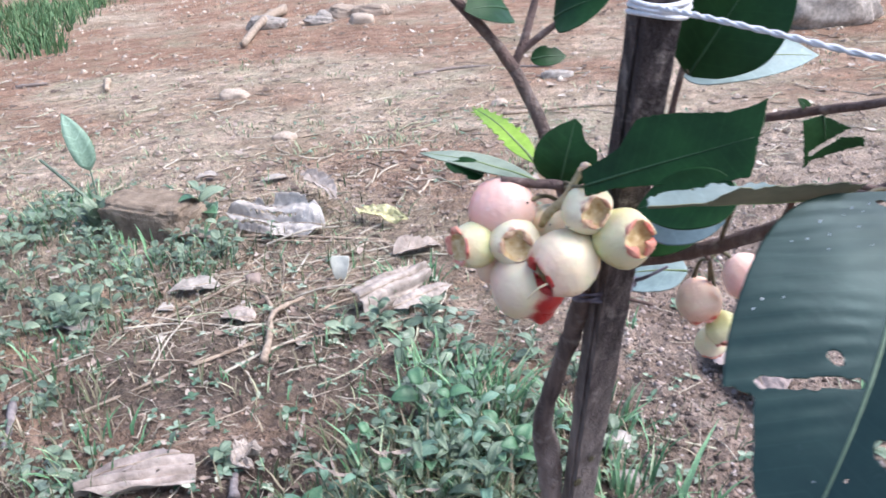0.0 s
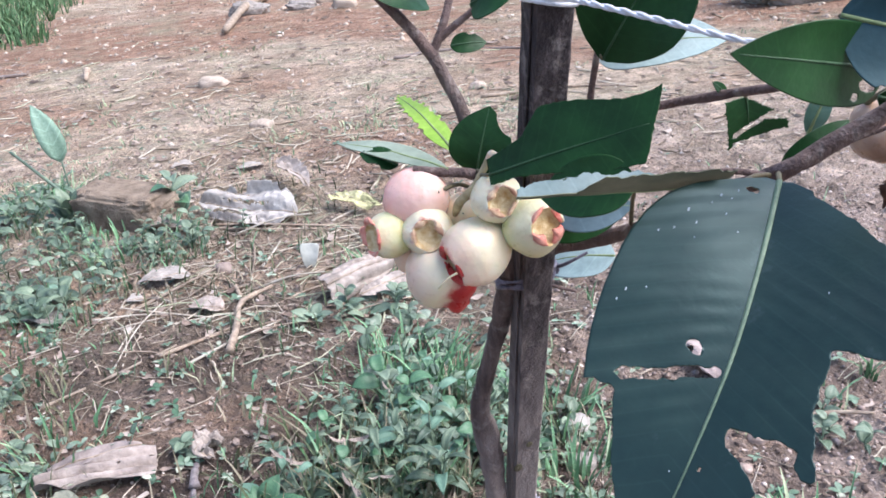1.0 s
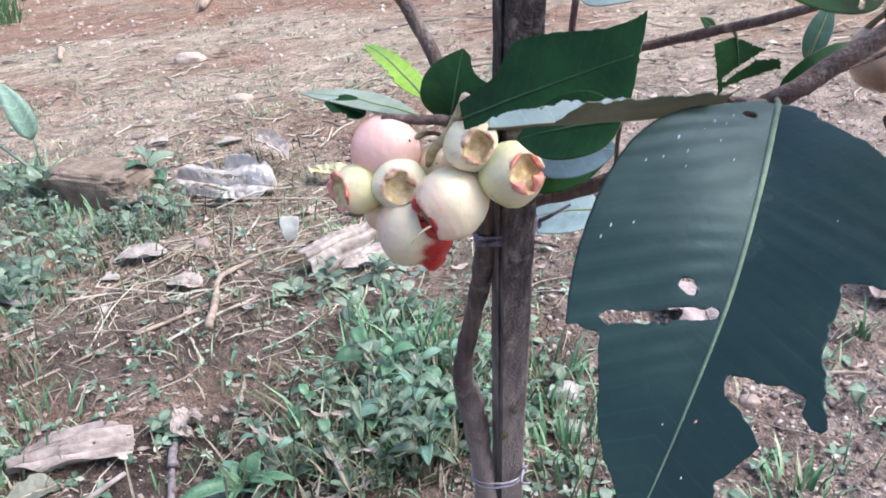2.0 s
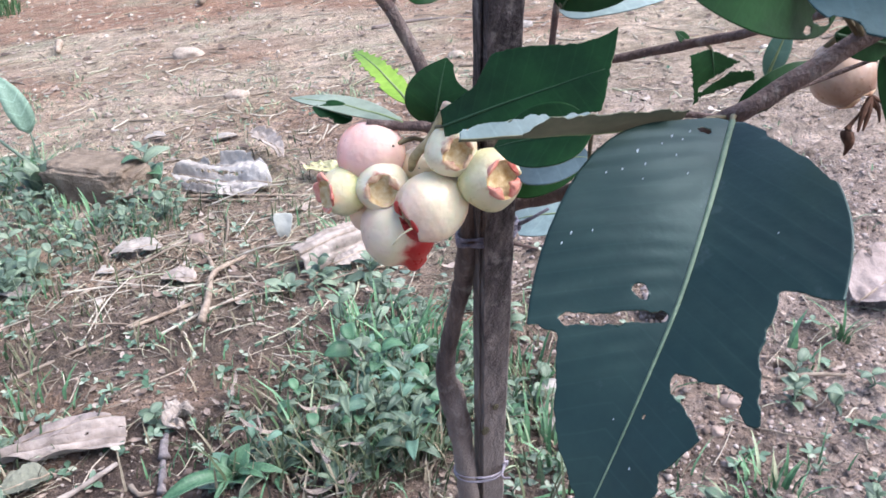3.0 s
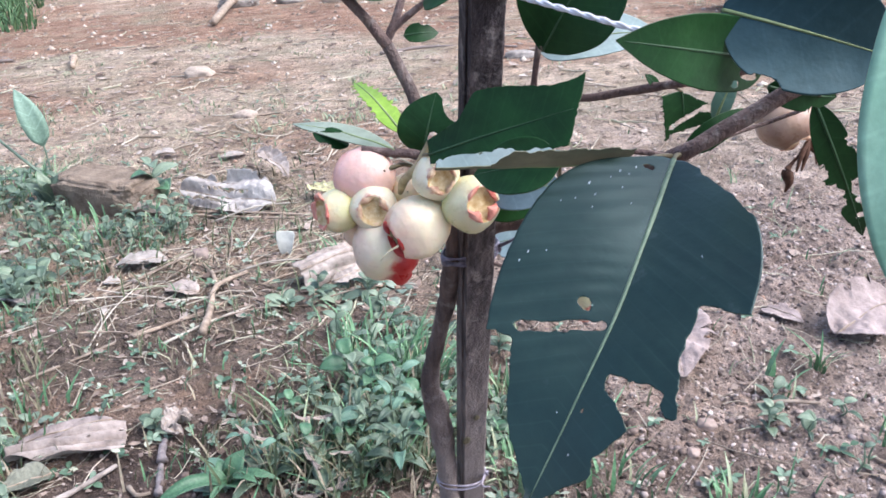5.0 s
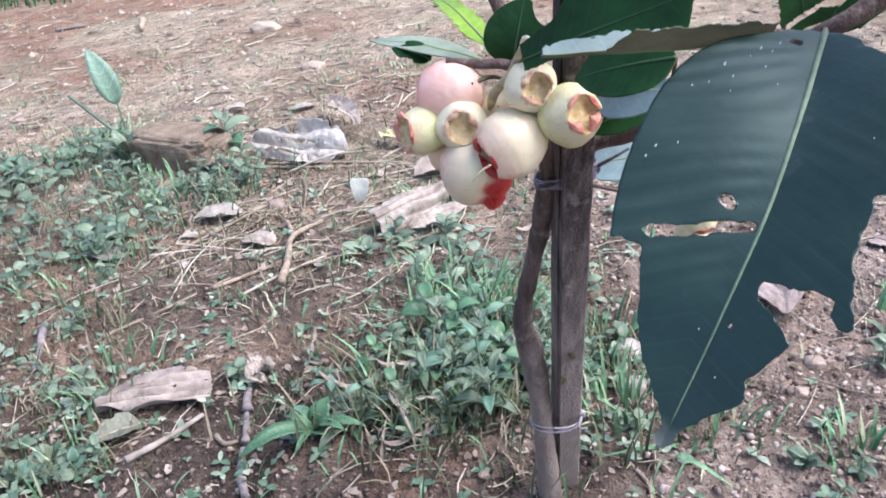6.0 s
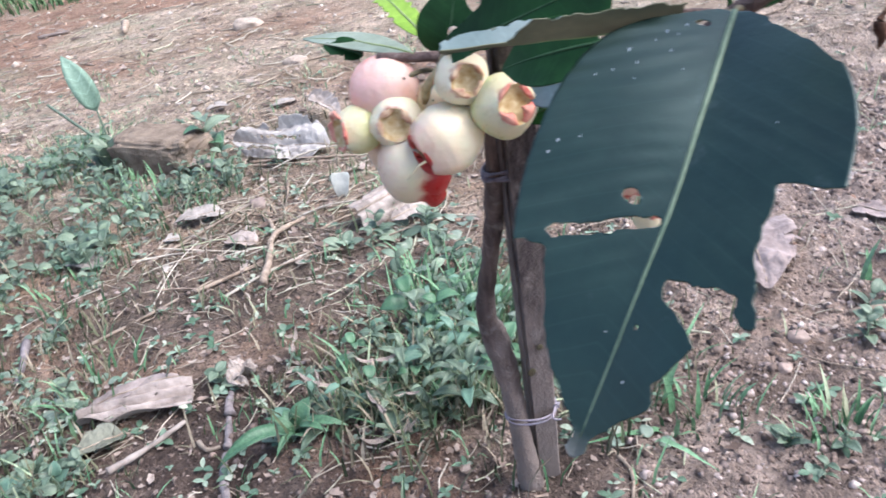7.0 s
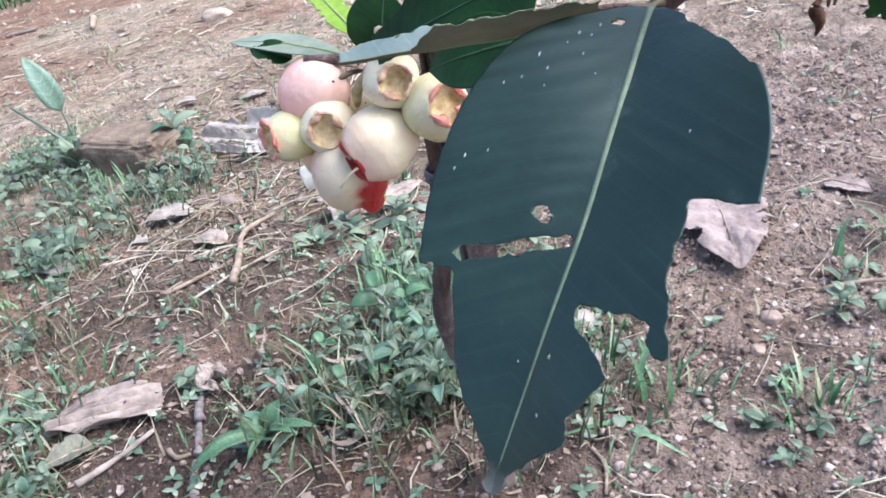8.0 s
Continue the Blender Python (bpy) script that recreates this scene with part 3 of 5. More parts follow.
for label, (line, radii) in BRANCHES.items():
    part("branch", Geo().tube(line, radii, 10, wobble=0.2, steps=5).mesh("branch", TWIGBARK), tree, "knotty brown " + label)


# the big old leaf that hangs in front, eaten along both margins
LOW_RIGHT = [(0.635, 0.1), (0.673, 0.1), (0.689, 0.13), (0.718, 0.163), (0.744, 0.185), (0.78, 0.167), (0.824, 0.131), (0.872, 0.134), (0.91, 0.083), (0.95, 0.04), (1.0, 0.01), (1.1, 0.0)]
LOW_LEFT = [(0.6, -0.15), (0.64, -0.147), (0.714, -0.125), (0.786, -0.107), (0.836, -0.087), (0.882, -0.055), (0.92, -0.026), (0.95, -0.008), (1.02, -0.022), (1.1, -0.02)]

SHOULDER = [(-0.1, 0.06), (0, 0.07), (0.04, 0.092), (0.07, 0.14), (0.11, 0.205), (0.15, 0.255), (0.2, 0.33), (0.25, 0.6), (1.1, 0.6)]


def slit(s, w, a, b, r):
    ab, ap = (b[0] - a[0], b[1] - a[1]), (s - a[0], w - a[1])
    t = max(0, min(1, (ap[0] * ab[0] + ap[1] * ab[1]) / (ab[0] ** 2 + ab[1] ** 2)))
    return math.hypot(ap[0] - t * ab[0], ap[1] - t * ab[1]) - r


def old_leaf_keep(s, w):
    right = max(0.422 - s, 0.245 + 0.3 * max(0, s - 0.56) - w)
    lobe = min(w - 0.238, 0.692 - s - 25 * (w - 0.268) ** 2)
    low = max(0.636 - s, lerp_table(s, LOW_RIGHT) - w, min(lobe, 0.7 - s) if w > 0.2 else -1.0)
    left = max(0.638 - s, w - lerp_table(s, LOW_LEFT))
    shoulder = lerp_table(s, SHOULDER) - w
    holes = min(slit(s, w, (0.606, -0.145), (0.53, 0.032), 0.0125), slit(s, w, (0.49, -0.028), (0.498, -0.016), 0.013), slit(s, w, (0.052, -0.047), (0.052, -0.036), 0.009), slit(s, w, (0.735, 0.062), (0.735, 0.07), 0.004), slit(s, w, (0.8, 0.07), (0.808, 0.078), 0.003))
    return min(right, low, left, holes, shoulder)


old_leaf = tree_leaf(tree, (0.197, 0.358, 0.572), (0.123, 0.25, 0.461), (-0.3917, -0.5126, 0.7649), 0.302, HERO, UNDER, "large drooping dark blue-green leaf with insect-eaten margins and holes",
          keep=old_leaf_keep, nu=190, nv=96, bow=0.1007, trough=-0.15, fold=0.26, sway=0.056, ripple=0.0013, smooth_side=0.3, rib=0.0015, rib_mat=DARKRIB, stalk_from=(0.209, 0.388, 0.563), ragged=0.007)

_, on_old_leaf = leaf_mesh("unused", 0.1712, 0.302, PROFILE, None, nu=2, nv=2, bow=0.1007, trough=-0.15, fold=0.26, sway=0.056, ripple=0.0013, smooth_side=0.3, seed=0.197 * 91, mats=(HERO, UNDER))
bpy.data.meshes.remove(bpy.data.meshes["unused"])
OLD_POSE = axes((0.197, 0.358, 0.572), (-0.074, -0.108, -0.111), (-0.3917, -0.5126, 0.7649))
for s, w, r in [(0.07, -0.07, 1.0), (0.1, -0.1, 1.3), (0.1, -0.075, 0.8), (0.13, -0.11, 0.7), (0.15, -0.07, 0.9), (0.17, -0.15, 1.4), (0.19, -0.03, 0.7), (0.2, -0.12, 1.0), (0.23, -0.16, 0.9), (0.24, -0.11, 0.7), (0.25, -0.19, 0.8), (0.4, -0.16, 0.8), (0.42, -0.2, 1.1), (0.45, -0.21, 0.9), (0.76, 0.01, 0.7), (0.84, 0.07, 0.8), (0.3, 0.2, 0.6)]:
    c = Vector(on_old_leaf(s, w, 0.0004))
    g = Geo().add([c + Vector((0.00045 * r * math.cos(a) * (1.6 + 0.5 * math.sin(5 * a + s * 90)), 0.00036 * r * math.sin(a), 0)) for a in np.linspace(0, 6.28, 9)[:-1]] + [c + Vector((0, 0, 0.00025))], [(k, (k + 1) % 8, 8) for k in range(8)])
    part("speck", g.mesh("speck", SPECK), old_leaf, "", OLD_POSE)

# the other leaves, from the fruit cluster outwards
BITTEN_TOP = [(-0.1, 0.05), (0.1, 0.09), (0.2, 0.115), (0.25, 0.165), (0.3, 0.204), (0.36, 0.207), (0.5, 0.178), (0.66, 0.128), (0.74, 0.127), (0.9, 0.15)]
BITTEN_LOW = [(-0.1, 0.045), (0.12, 0.05), (0.3, 0.08), (0.5, 0.13), (0.7, 0.155), (1, 0.15)]
BLOCK = [(0, 1.0), (0.5, 1.0), (1, 1.0)]


def bitten_keep(s, w):
    return min(lerp_table(s, BITTEN_TOP) - w, w + lerp_table(s, BITTEN_LOW), s + 0.01, 0.762 + 0.42 * w - 1.4 * max(0, abs(w) - 0.1) ** 2 - s)


def folded_keep(s, w):
    """The near half is torn to a strip, the far half is whole towards the tip."""
    if w > 0.012:
        return min(0.118 + 0.008 * math.sin(40 * s) - w, s - 0.07 - 0.1 * w, 0.75 - 0.7 * w - s)
    far = 0.066 - 0.05 * max(0, 0.5 - s) - 0.1 * max(0, s - 0.68) + 0.005 * math.sin(31 * s)
    return max(min(w + far, s - 0.34, 0.985 - 1.1 * max(0, -w - 0.03) - s), min(0.012 - abs(w), s - 0.05, 0.9 - s))


def lobes_keep(s, w):
    """Only a hooked upper lobe, a strip along the margin and a lower lobe are left."""
    hook = min(s, w + 0.3, 0.25 + (0.34 - w) * 0.39 - s, s - (w + 0.02) * 0.69)
    strip = min(-0.235 - w, w + 0.3, 0.7 - s, s)
    lower = min(s - lerp_table(w, [(-0.3, 0.6), (-0.2, 0.56), (0.24, 0.37), (0.54, 0.42)]), lerp_table(w, [(-0.3, 0.64), (0.54, 0.54)]) - s, w + 0.29, 0.53 - w)
    return max(hook, strip, lower)


tree_leaf(tree, (0.085, 0.49, 0.523), (0.1967, 0.445, 0.5775), (-0.2, -0.8, 0.55), 0.23, label="dark green leaf with its tip bitten off", profile=BLOCK, keep=bitten_keep, nu=96, nv=60, bow=0.03, stalk_from=(0.08, 0.525, 0.508), trough=0.3, rib_end=0.74)
tree_leaf(tree, (0.081, 0.556, 0.497), (0.09, 0.565, 0.54), (-0.25, -0.95, 0.1), 0.46, label="broad dark green leaf behind the fruit", bites=[(1.0, -0.42, 0.36, 0.3), (1.0, 0.5, 0.2, 0.3)], nu=60, nv=44, stalk_from=(0.078, 0.53, 0.507), fold=0.08, trough=0.2)
tree_leaf(tree, (0.185, 0.374, 0.5635), (0.0865, 0.351, 0.5695), (-0.05, 0.05, 1.0), 0.15, DULLSKY, UNDER, "folded leaf coloured pale like reflected sky, with an olive underside", profile=BLOCK, keep=folded_keep, fold=0.95, bow=0.0, trough=0.0, nu=110, nv=60, stalk_from=(0.207, 0.389, 0.562), rib_end=0.9, ragged=0.012)
tree_leaf(tree, (0.159, 0.442, 0.537), (0.112, 0.468, 0.5185), (0.0, -0.78, 0.62), 0.3, label="dark green leaf above the fruit", nu=60, nv=30, bow=0.06, stalk_from=(0.17, 0.49, 0.49))
tree_leaf(tree, (0.125, 0.495, 0.4985), (0.168, 0.48, 0.506), (0.1, -0.75, 0.66), 0.38, BLUESHEEN, UNDER, "leaf with blue-grey sky sheen in its colour, under the dark leaf", nu=50, nv=28, stalk_from=(0.108, 0.54, 0.45))
tree_leaf(tree, (0.122, 0.52, 0.468), (0.168, 0.51, 0.485), (0.0, -0.8, 0.6), 0.2, label="green leaf along the side branch", nu=40, nv=20, profile=SLIM)
tree_leaf(tree, (0.188, 0.6, 0.41), (0.132, 0.62, 0.393), (0.0, -0.5, 0.85), 0.35, SKYPALE, UNDER, "pale blue-green low leaf", nu=50, nv=28, bites=[(0.8, 0.3, 0.1, 0.1)])
tree_leaf(tree, (0.066, 0.575, 0.506), (0.023, 0.655, 0.521), (0.1, -0.7, 0.7), 0.1, LIME, LIME, "bright lime-green young leaf with nibbled margin", nu=110, nv=44, bites=[(0.3 + 0.085 * i, side * 0.1 * lerp_table(0.3 + 0.085 * i, PROFILE), 0.028 + 0.012 * (i % 3), 0.026) for i in range(8) for side in (-1, 1)] + [(1.0, 0.03, 0.13, 0.05)], ragged=0.015)
tree_leaf(tree, (0.062, 0.528, 0.511), (-0.012, 0.575, 0.513), (0.25, -0.3, 0.95), 0.12, CLOVER, UNDER, "narrow grey-green leaf", profile=SLIM, nu=50, nv=20, bow=0.04)
tree_leaf(tree, (0.163, 0.576, 0.566), (0.204, 0.562, 0.655), (-0.1, -0.85, 0.5), 0.36, profile=SLIM, label="broad dark green upright leaf with a line of pin holes", bites=[(0.42 + 0.03 * i, 0.05 + 0.012 * i, 0.006, 0.008) for i in range(6)], nu=90, nv=48, stalk_from=(0.161, 0.581, 0.575), fold=0.15)
tree_leaf(tree, (0.163, 0.592, 0.563), (0.242, 0.57, 0.58), (0.05, -0.6, 0.8), 0.24, SKYPALE, UNDER, "shiny leaf coloured pale like reflected sky beneath the upright leaf", nu=60, nv=30, bites=[(0.9, 0.25, 0.12, 0.14)])
tree_leaf(tree, (0.234, 0.364, 0.617), (0.157, 0.323, 0.635), (-0.2, -0.95, 0.25), 0.175, label="broad dark green leaf with a torn hole", bites=[(0.17, 0.08, 0.08, 0.028), (0.27, 0.13, 0.03, 0.02)], nu=80, nv=44, stalk_from=(0.254, 0.38, 0.598), bow=0.06)
tree_leaf(tree, (0.206, 0.352, 0.641), (0.279, 0.338, 0.624), (-0.2, -0.93, 0.3), 0.33, TEAL, UNDER, "blue-green leaf shining with sky light", nu=80, nv=52, bites=[(0.72, 0.34, 0.1, 0.1), (0.3, -0.36, 0.12, 0.08)], stalk_from=(0.25, 0.378, 0.601), bow=0.06, fold=0.12)
tree_leaf(tree, (0.292, 0.285, 0.7), (0.276, 0.25, 0.535), (-0.3, -0.85, 0.45), 0.31, PALEGREEN, UNDER, "large smooth pale green leaf hanging close by", nu=60, nv=30, stalk_from=(0.3, 0.36, 0.64))
tree_leaf(tree, (0.28, 0.409, 0.584), (0.329, 0.42, 0.503), (-0.25, -0.92, 0.2), 0.1, label="dark hanging leaf chewed to a narrow neck", nu=90, nv=40, bites=[(0.62, 0.1, 0.12, 0.09), (0.6, -0.11, 0.12, 0.09), (0.9, -0.08, 0.08, 0.05), (0.8, 0.015, 0.03, 0.03), (0.95, 0.09, 0.1, 0.05), (0.28, 0.11, 0.05, 0.03), (0.4, -0.11, 0.06, 0.04)], stalk_from=(0.266, 0.376, 0.605), ragged=0.025)
tree_leaf(tree, (0.246, 0.388, 0.598), (0.286, 0.4, 0.5895), (-0.3, -0.94, 0.05), 0.2, label="small dark torn leaf over the brown fruit", nu=60, nv=34, bites=[(0.95, 0.16, 0.2, 0.1), (0.4, 0.22, 0.12, 0.08), (0.7, -0.2, 0.12, 0.08)], ragged=0.04)
tree_leaf(tree, (0.03, 0.545, 0.508), (0.005, 0.552, 0.514), (0.1, -0.6, 0.8), 0.3, label="dark shrivelled leaf scrap beside the pink fruit", nu=40, nv=24, bites=[(0.5, 0.3, 0.2, 0.12), (0.9, -0.2, 0.2, 0.14)], ragged=0.05)
tree_leaf(tree, (0.277, 0.622, 0.525), (0.287, 0.63, 0.474), (0.0, -0.9, 0.45), 0.56, label="dark leaf eaten away to a few lobes", profile=BLOCK, keep=lobes_keep, nu=90, nv=90, stalk_from=(0.25, 0.56, 0.548), ragged=0.03, trough=0.2, rib_end=0.35)
tree_leaf(tree, (0.215, 0.4, 0.56), (0.247, 0.41, 0.58), (-0.4, -0.9, 0.2), 0.17, label="dark green leaf behind the side branch", nu=50, nv=26)
tree_leaf(tree, (0.238, 0.43, 0.566), (0.245, 0.43, 0.592), (-0.3, -0.8, 0.4), 0.2, SOFT, UNDER, "small fresh green leaf", nu=24, nv=12, profile=SLIM)
tree_leaf(tree, (0.246, 0.575, 0.54), (0.234, 0.57, 0.552), (0.0, -0.8, 0.6), 0.22, label="tiny green leaf on the far branch", nu=24, nv=12, profile=SLIM)
tree_leaf(tree, (0.066, 0.634, 0.562), (0.092, 0.64, 0.563), (0.0, -0.75, 0.65), 0.3, label="small oval green leaf", nu=30, nv=18, bites=[(0.6, 0.28, 0.12, 0.06)])
tree_leaf(tree, (0.048, 0.628, 0.598), (0.018, 0.6, 0.602), (0.0, -0.75, 0.65), 0.42, label="dark green leaf in the fork", nu=40, nv=24, bites=[(0.4, -0.36, 0.12, 0.12)])
tree_leaf(tree, (0.08, 0.628, 0.592), (0.115, 0.605, 0.612), (0.0, -0.75, 0.65), 0.42, label="dark green leaf on the forked twig", nu=40, nv=24)

# ---------------------------------------------------------------- fruit
SKIN = [(0, 0.02), (0.02, 0.12), (0.08, 0.24), (0.2, 0.37), (0.36, 0.465), (0.52, 0.51), (0.66, 0.515), (0.79, 0.475), (0.89, 0.41), (0.95, 0.36), (0.985, 0.33), (0.995, 0.305)]
LOBED = [(0, 0.02), (0.02, 0.12), (0.08, 0.25), (0.2, 0.4), (0.36, 0.5), (0.5, 0.515), (0.61, 0.48), (0.69, 0.43), (0.75, 0.42), (0.83, 0.455), (0.91, 0.445), (0.97, 0.37), (0.995, 0.305)]
BOWL = [(0.995, 0.306), (0.975, 0.282), (0.93, 0.255), (0.89, 0.2), (0.87, 0.1), (0.878, 0.0)]


def turned(profile, sides, lobes=0.0, seed=0.0, rim=0.0):
    g = Geo()
    verts, faces = [], []
    for z, r in profile:
        for k in range(sides):
            a = 2 * math.pi * k / sides
            rr = r * (1 + lobes * math.cos(4 * a + seed) * z + 0.06 * noise.noise((math.cos(a) * 1.3, math.sin(a) * 1.3, z * 2 + seed)))
            lift = (rim * math.cos(4 * a + seed) + 2.2 * rim * noise.noise((math.cos(a) * 2.4, math.sin(a) * 2.4, seed))) * max(0, (z - 0.9) / 0.1) ** 2
            verts.append((rr * math.cos(a), rr * math.sin(a), z + lift))
    for i in range(len(profile) - 1):
        for k in range(sides):
            j = (k + 1) % sides
            faces.append((i * sides + k, i * sides + j, (i + 1) * sides + j, (i + 1) * sides + k))
    return g.add(verts, faces)


def dense(profile, n):
    zs = [p[0] for p in profile]
    t = np.linspace(0, len(profile) - 1, n)
    k = np.arange(len(profile))
    return [(float(np.interp(v, k, zs)), float(np.interp(v, k, [p[1] for p in profile]))) for v in t]


def sepal_geo(angle, seed, curl=1.0, tall=1.0):
    """One thick fleshy calyx lobe that stands on the rim and curls inward, each torn to its own height."""
    g = Geo()
    rows, cols = 6, 11
    faces = []
    own = tall * (0.35 + 1.0 * abs(math.sin(seed * 12.9)))
    for side in (0, 1):
        verts = []
        for i in range(rows):
            u = i / (rows - 1)
            for j in range(cols):
                v = 2 * j / (cols - 1) - 1
                torn = own * max(0.08, (1 - v * v) ** 0.5 + 0.35 * noise.noise((v * 1.6 + seed * 7.7, seed * 3.1, 1.0)))
                a = angle + v * 0.8 * (1 - 0.25 * u * u) + 0.12 * noise.noise((u * 3, v * 2, seed))
                r = 0.33 - torn * curl * 0.15 * u * u + (0.0 if side == 0 else -0.024) + 0.025 * noise.noise((a * 2, u * 3, seed))
                z = 0.96 + torn * 0.09 * math.sin(u * 2.3) + 0.02 * noise.noise((v * 2, u, seed + 4)) * u - (0.0 if side == 0 else 0.014)
                verts.append((r * math.cos(a), r * math.sin(a), z))
        g.add(verts, [])
    n = rows * cols
    for i in range(rows - 1):
        for j in range(cols - 1):
            q = (i * cols + j, i * cols + j + 1, (i + 1) * cols + j + 1, (i + 1) * cols + j)
            faces += [q, tuple(n + k for k in q[::-1])]
    ring = [j for j in range(cols)] + [i * cols + cols - 1 for i in range(1, rows)] + [(rows - 1) * cols + j for j in range(cols - 2, -1, -1)] + [i * cols for i in range(rows - 2, 0, -1)]
    faces += [(a, n + a, n + b, b) for a, b in zip(ring, ring[1:] + ring[:1])]
    g.f += faces
    g.m += [0] * len(faces)
    return g


def rose_apple(center, size, axis, skin, sepal, label, hub, stretch=1.0, curl=1.0, spin=0.0, style=None, lobes=0.035, profile=SKIN, sepals=4, tall=1.0):
    """A fruit: size is its length in metres, axis points from stalk to calyx."""
    z = Vector(axis).normalized()
    center = Vector(center) + Vector((0.001, 0, -0.0018)) * (center[2] > 0.44 and center[0] < 0.12)
    m = Matrix.Translation(Vector(center) - z * size * 0.55) @ z.to_track_quat("Z", "Y").to_matrix().to_4x4() @ pose(0, 0, 0, 0, 0, spin) @ Matrix.Diagonal((size * stretch, size * stretch, size, 1))
    seed = center[0] * 130 + center[2] * 77
    ob = thing("rose_apple", label, "fruit", "rose apples on the young tree", at=Vector(center) - z * size * 0.55)
    part("flesh", turned(dense(profile, 34), 44, lobes, seed, 0.014).mesh("flesh", skin), ob, "", m)
    part("calyx_cup", turned(dense(BOWL, 14), 44, lobes, seed, 0.014).mesh("calyx_cup", CUP), ob, "tan hollow calyx cup", m)
    for k in range(sepals):
        part("sepal", sepal_geo(math.pi / 2 * k + 0.3 + random.uniform(-0.25, 0.25), seed + k, curl * random.uniform(0.5, 1.5), tall).mesh("sepal", sepal), ob, "", m)
    top = Vector(center) - z * size * 0.55
    hub = Vector(hub)
    part("stalk", Geo().tube([hub, (hub + top) / 2 + Vector((0, 0.004, 0.004)), top + z * 0.002], [0.0016, 0.0014, 0.0018], 6).mesh("stalk", STALK), ob, "thin brown stalk")
    if style:
        a, b = Vector(style[0]), Vector(style[1])
        part("style", Geo().tube([a, (a + b) / 2 + Vector((0, 0, 0.0015)), b], [0.0008, 0.0005], 5).mesh("style", STYLE), ob, "dried thread-like style")
    return ob


HUB = (0.08, 0.528, 0.51)
HUB2 = (0.082, 0.54, 0.49)
part("branch", Geo().tube([(0.0865, 0.508, 0.527), (0.081, 0.507, 0.515), (0.0755, 0.507, 0.506), (0.069, 0.511, 0.497), (0.066, 0.52, 0.484)], [0.0022, 0.003, 0.0027, 0.003, 0.002], 10, wobble=0.4).mesh("branch", PEDUNCLE), tree, "tan fruit stalk between the rose apples")
part("bud", Geo().tube([(0.0855, 0.508, 0.526), (0.0872, 0.503, 0.5305), (0.0895, 0.5, 0.531), (0.0905, 0.499, 0.529)], [0.0018, 0.0024, 0.0022, 0.001], 9, wobble=0.5).mesh("bud", BLUSH), tree, "small pink flower bud scar")
rose_apple((0.041, 0.53, 0.493), 0.041, (-0.6, 0.62, -0.45), PINK, SEPAL, "round rosy-pink rose apple at the top of the cluster", HUB2)
rose_apple((0.024, 0.518, 0.4735), 0.03, (-0.8, -0.5, 0.1), GREENISH, SEPAL, "small greenish rose apple with a pink splayed calyx", HUB2, 0.98, -0.7)
rose_apple((0.0475, 0.5125, 0.4785), 0.0315, (0.03, -0.95, 0.24), CREAM, SEPALBROWN, "cream rose apple with a red-rimmed open calyx", HUB2, 1.0, 0.9, tall=0.5)
rose_apple((0.0885, 0.498, 0.507), 0.029, (0.27, -0.9, 0.2), CREAM, SEPALBROWN, "cream rose apple with a brown open calyx", HUB, 1.02, 0.9, 30, tall=0.6)
rose_apple((0.1105, 0.492, 0.4905), 0.0365, (0.46, -0.82, 0.36), GREENISH, SEPAL, "yellow-green rose apple with a red calyx", HUB, 0.98, 1.0, 20)
rose_apple((0.0775, 0.494, 0.4735), 0.0415, (-0.79, -0.36, -0.36), WHITERED, REDSEPAL, "large creamy white rose apple with a bright red calyx", HUB2, 1.0, 2.0, 10, style=((0.066, 0.476, 0.4665), (0.0545, 0.475, 0.4565)), lobes=0.06)
rose_apple((0.0575, 0.507, 0.4515), 0.046, (0.93, -0.1, -0.32), REDBASE, REDSEPAL, "low hanging white rose apple with a red lobed base", HUB2, 1.0, 0.6, 45, lobes=0.09, profile=LOBED, sepals=0)
rose_apple((0.04, 0.532, 0.456), 0.033, (-0.2, 0.5, -0.8), BLUSH, SEPAL, "pink-blushed rose apple at the back of the cluster", HUB2)
rose_apple((0.07, 0.53, 0.483), 0.024, (0.0, 0.8, -0.3), WHITERED, SEPALBROWN, "small cream rose apple deep in the cluster", HUB2)
# fruit behind the big leaf, on a twig of the side branch
HUB3 = (0.2, 0.59, 0.425)
rose_apple((0.2, 0.6, 0.385), 0.034, (0.3, -0.3, -0.9), BLUSH, SEPAL, "peach-coloured rose apple behind the big leaf", HUB3)
rose_apple((0.226, 0.582, 0.415), 0.034, (0.6, -0.2, -0.7), PINK, SEPAL, "coral-pink rose apple behind the big leaf", HUB3)
rose_apple((0.218, 0.59, 0.366), 0.026, (0.2, -0.6, -0.75), GREENISH, SEPAL, "yellowish rose apple behind the big leaf", HUB3)
rose_apple((0.216, 0.604, 0.345), 0.024, (0.1, -0.3, -0.9), CREAM, SEPAL, "cream rose apple low behind the big leaf", HUB3)
part("branch", Geo().tube([(0.165, 0.512, 0.47), (0.18, 0.555, 0.45), HUB3], [0.0026, 0.002, 0.0016], 8).mesh("branch", TWIGBARK), tree, "thin brown fruiting twig")
rose_apple((0.2815, 0.445, 0.5625), 0.031, (0.55, -0.3, -0.75), OLDFRUIT, SEPALBROWN, "overripe brownish rose apple with a withered calyx", (0.266, 0.38, 0.6))
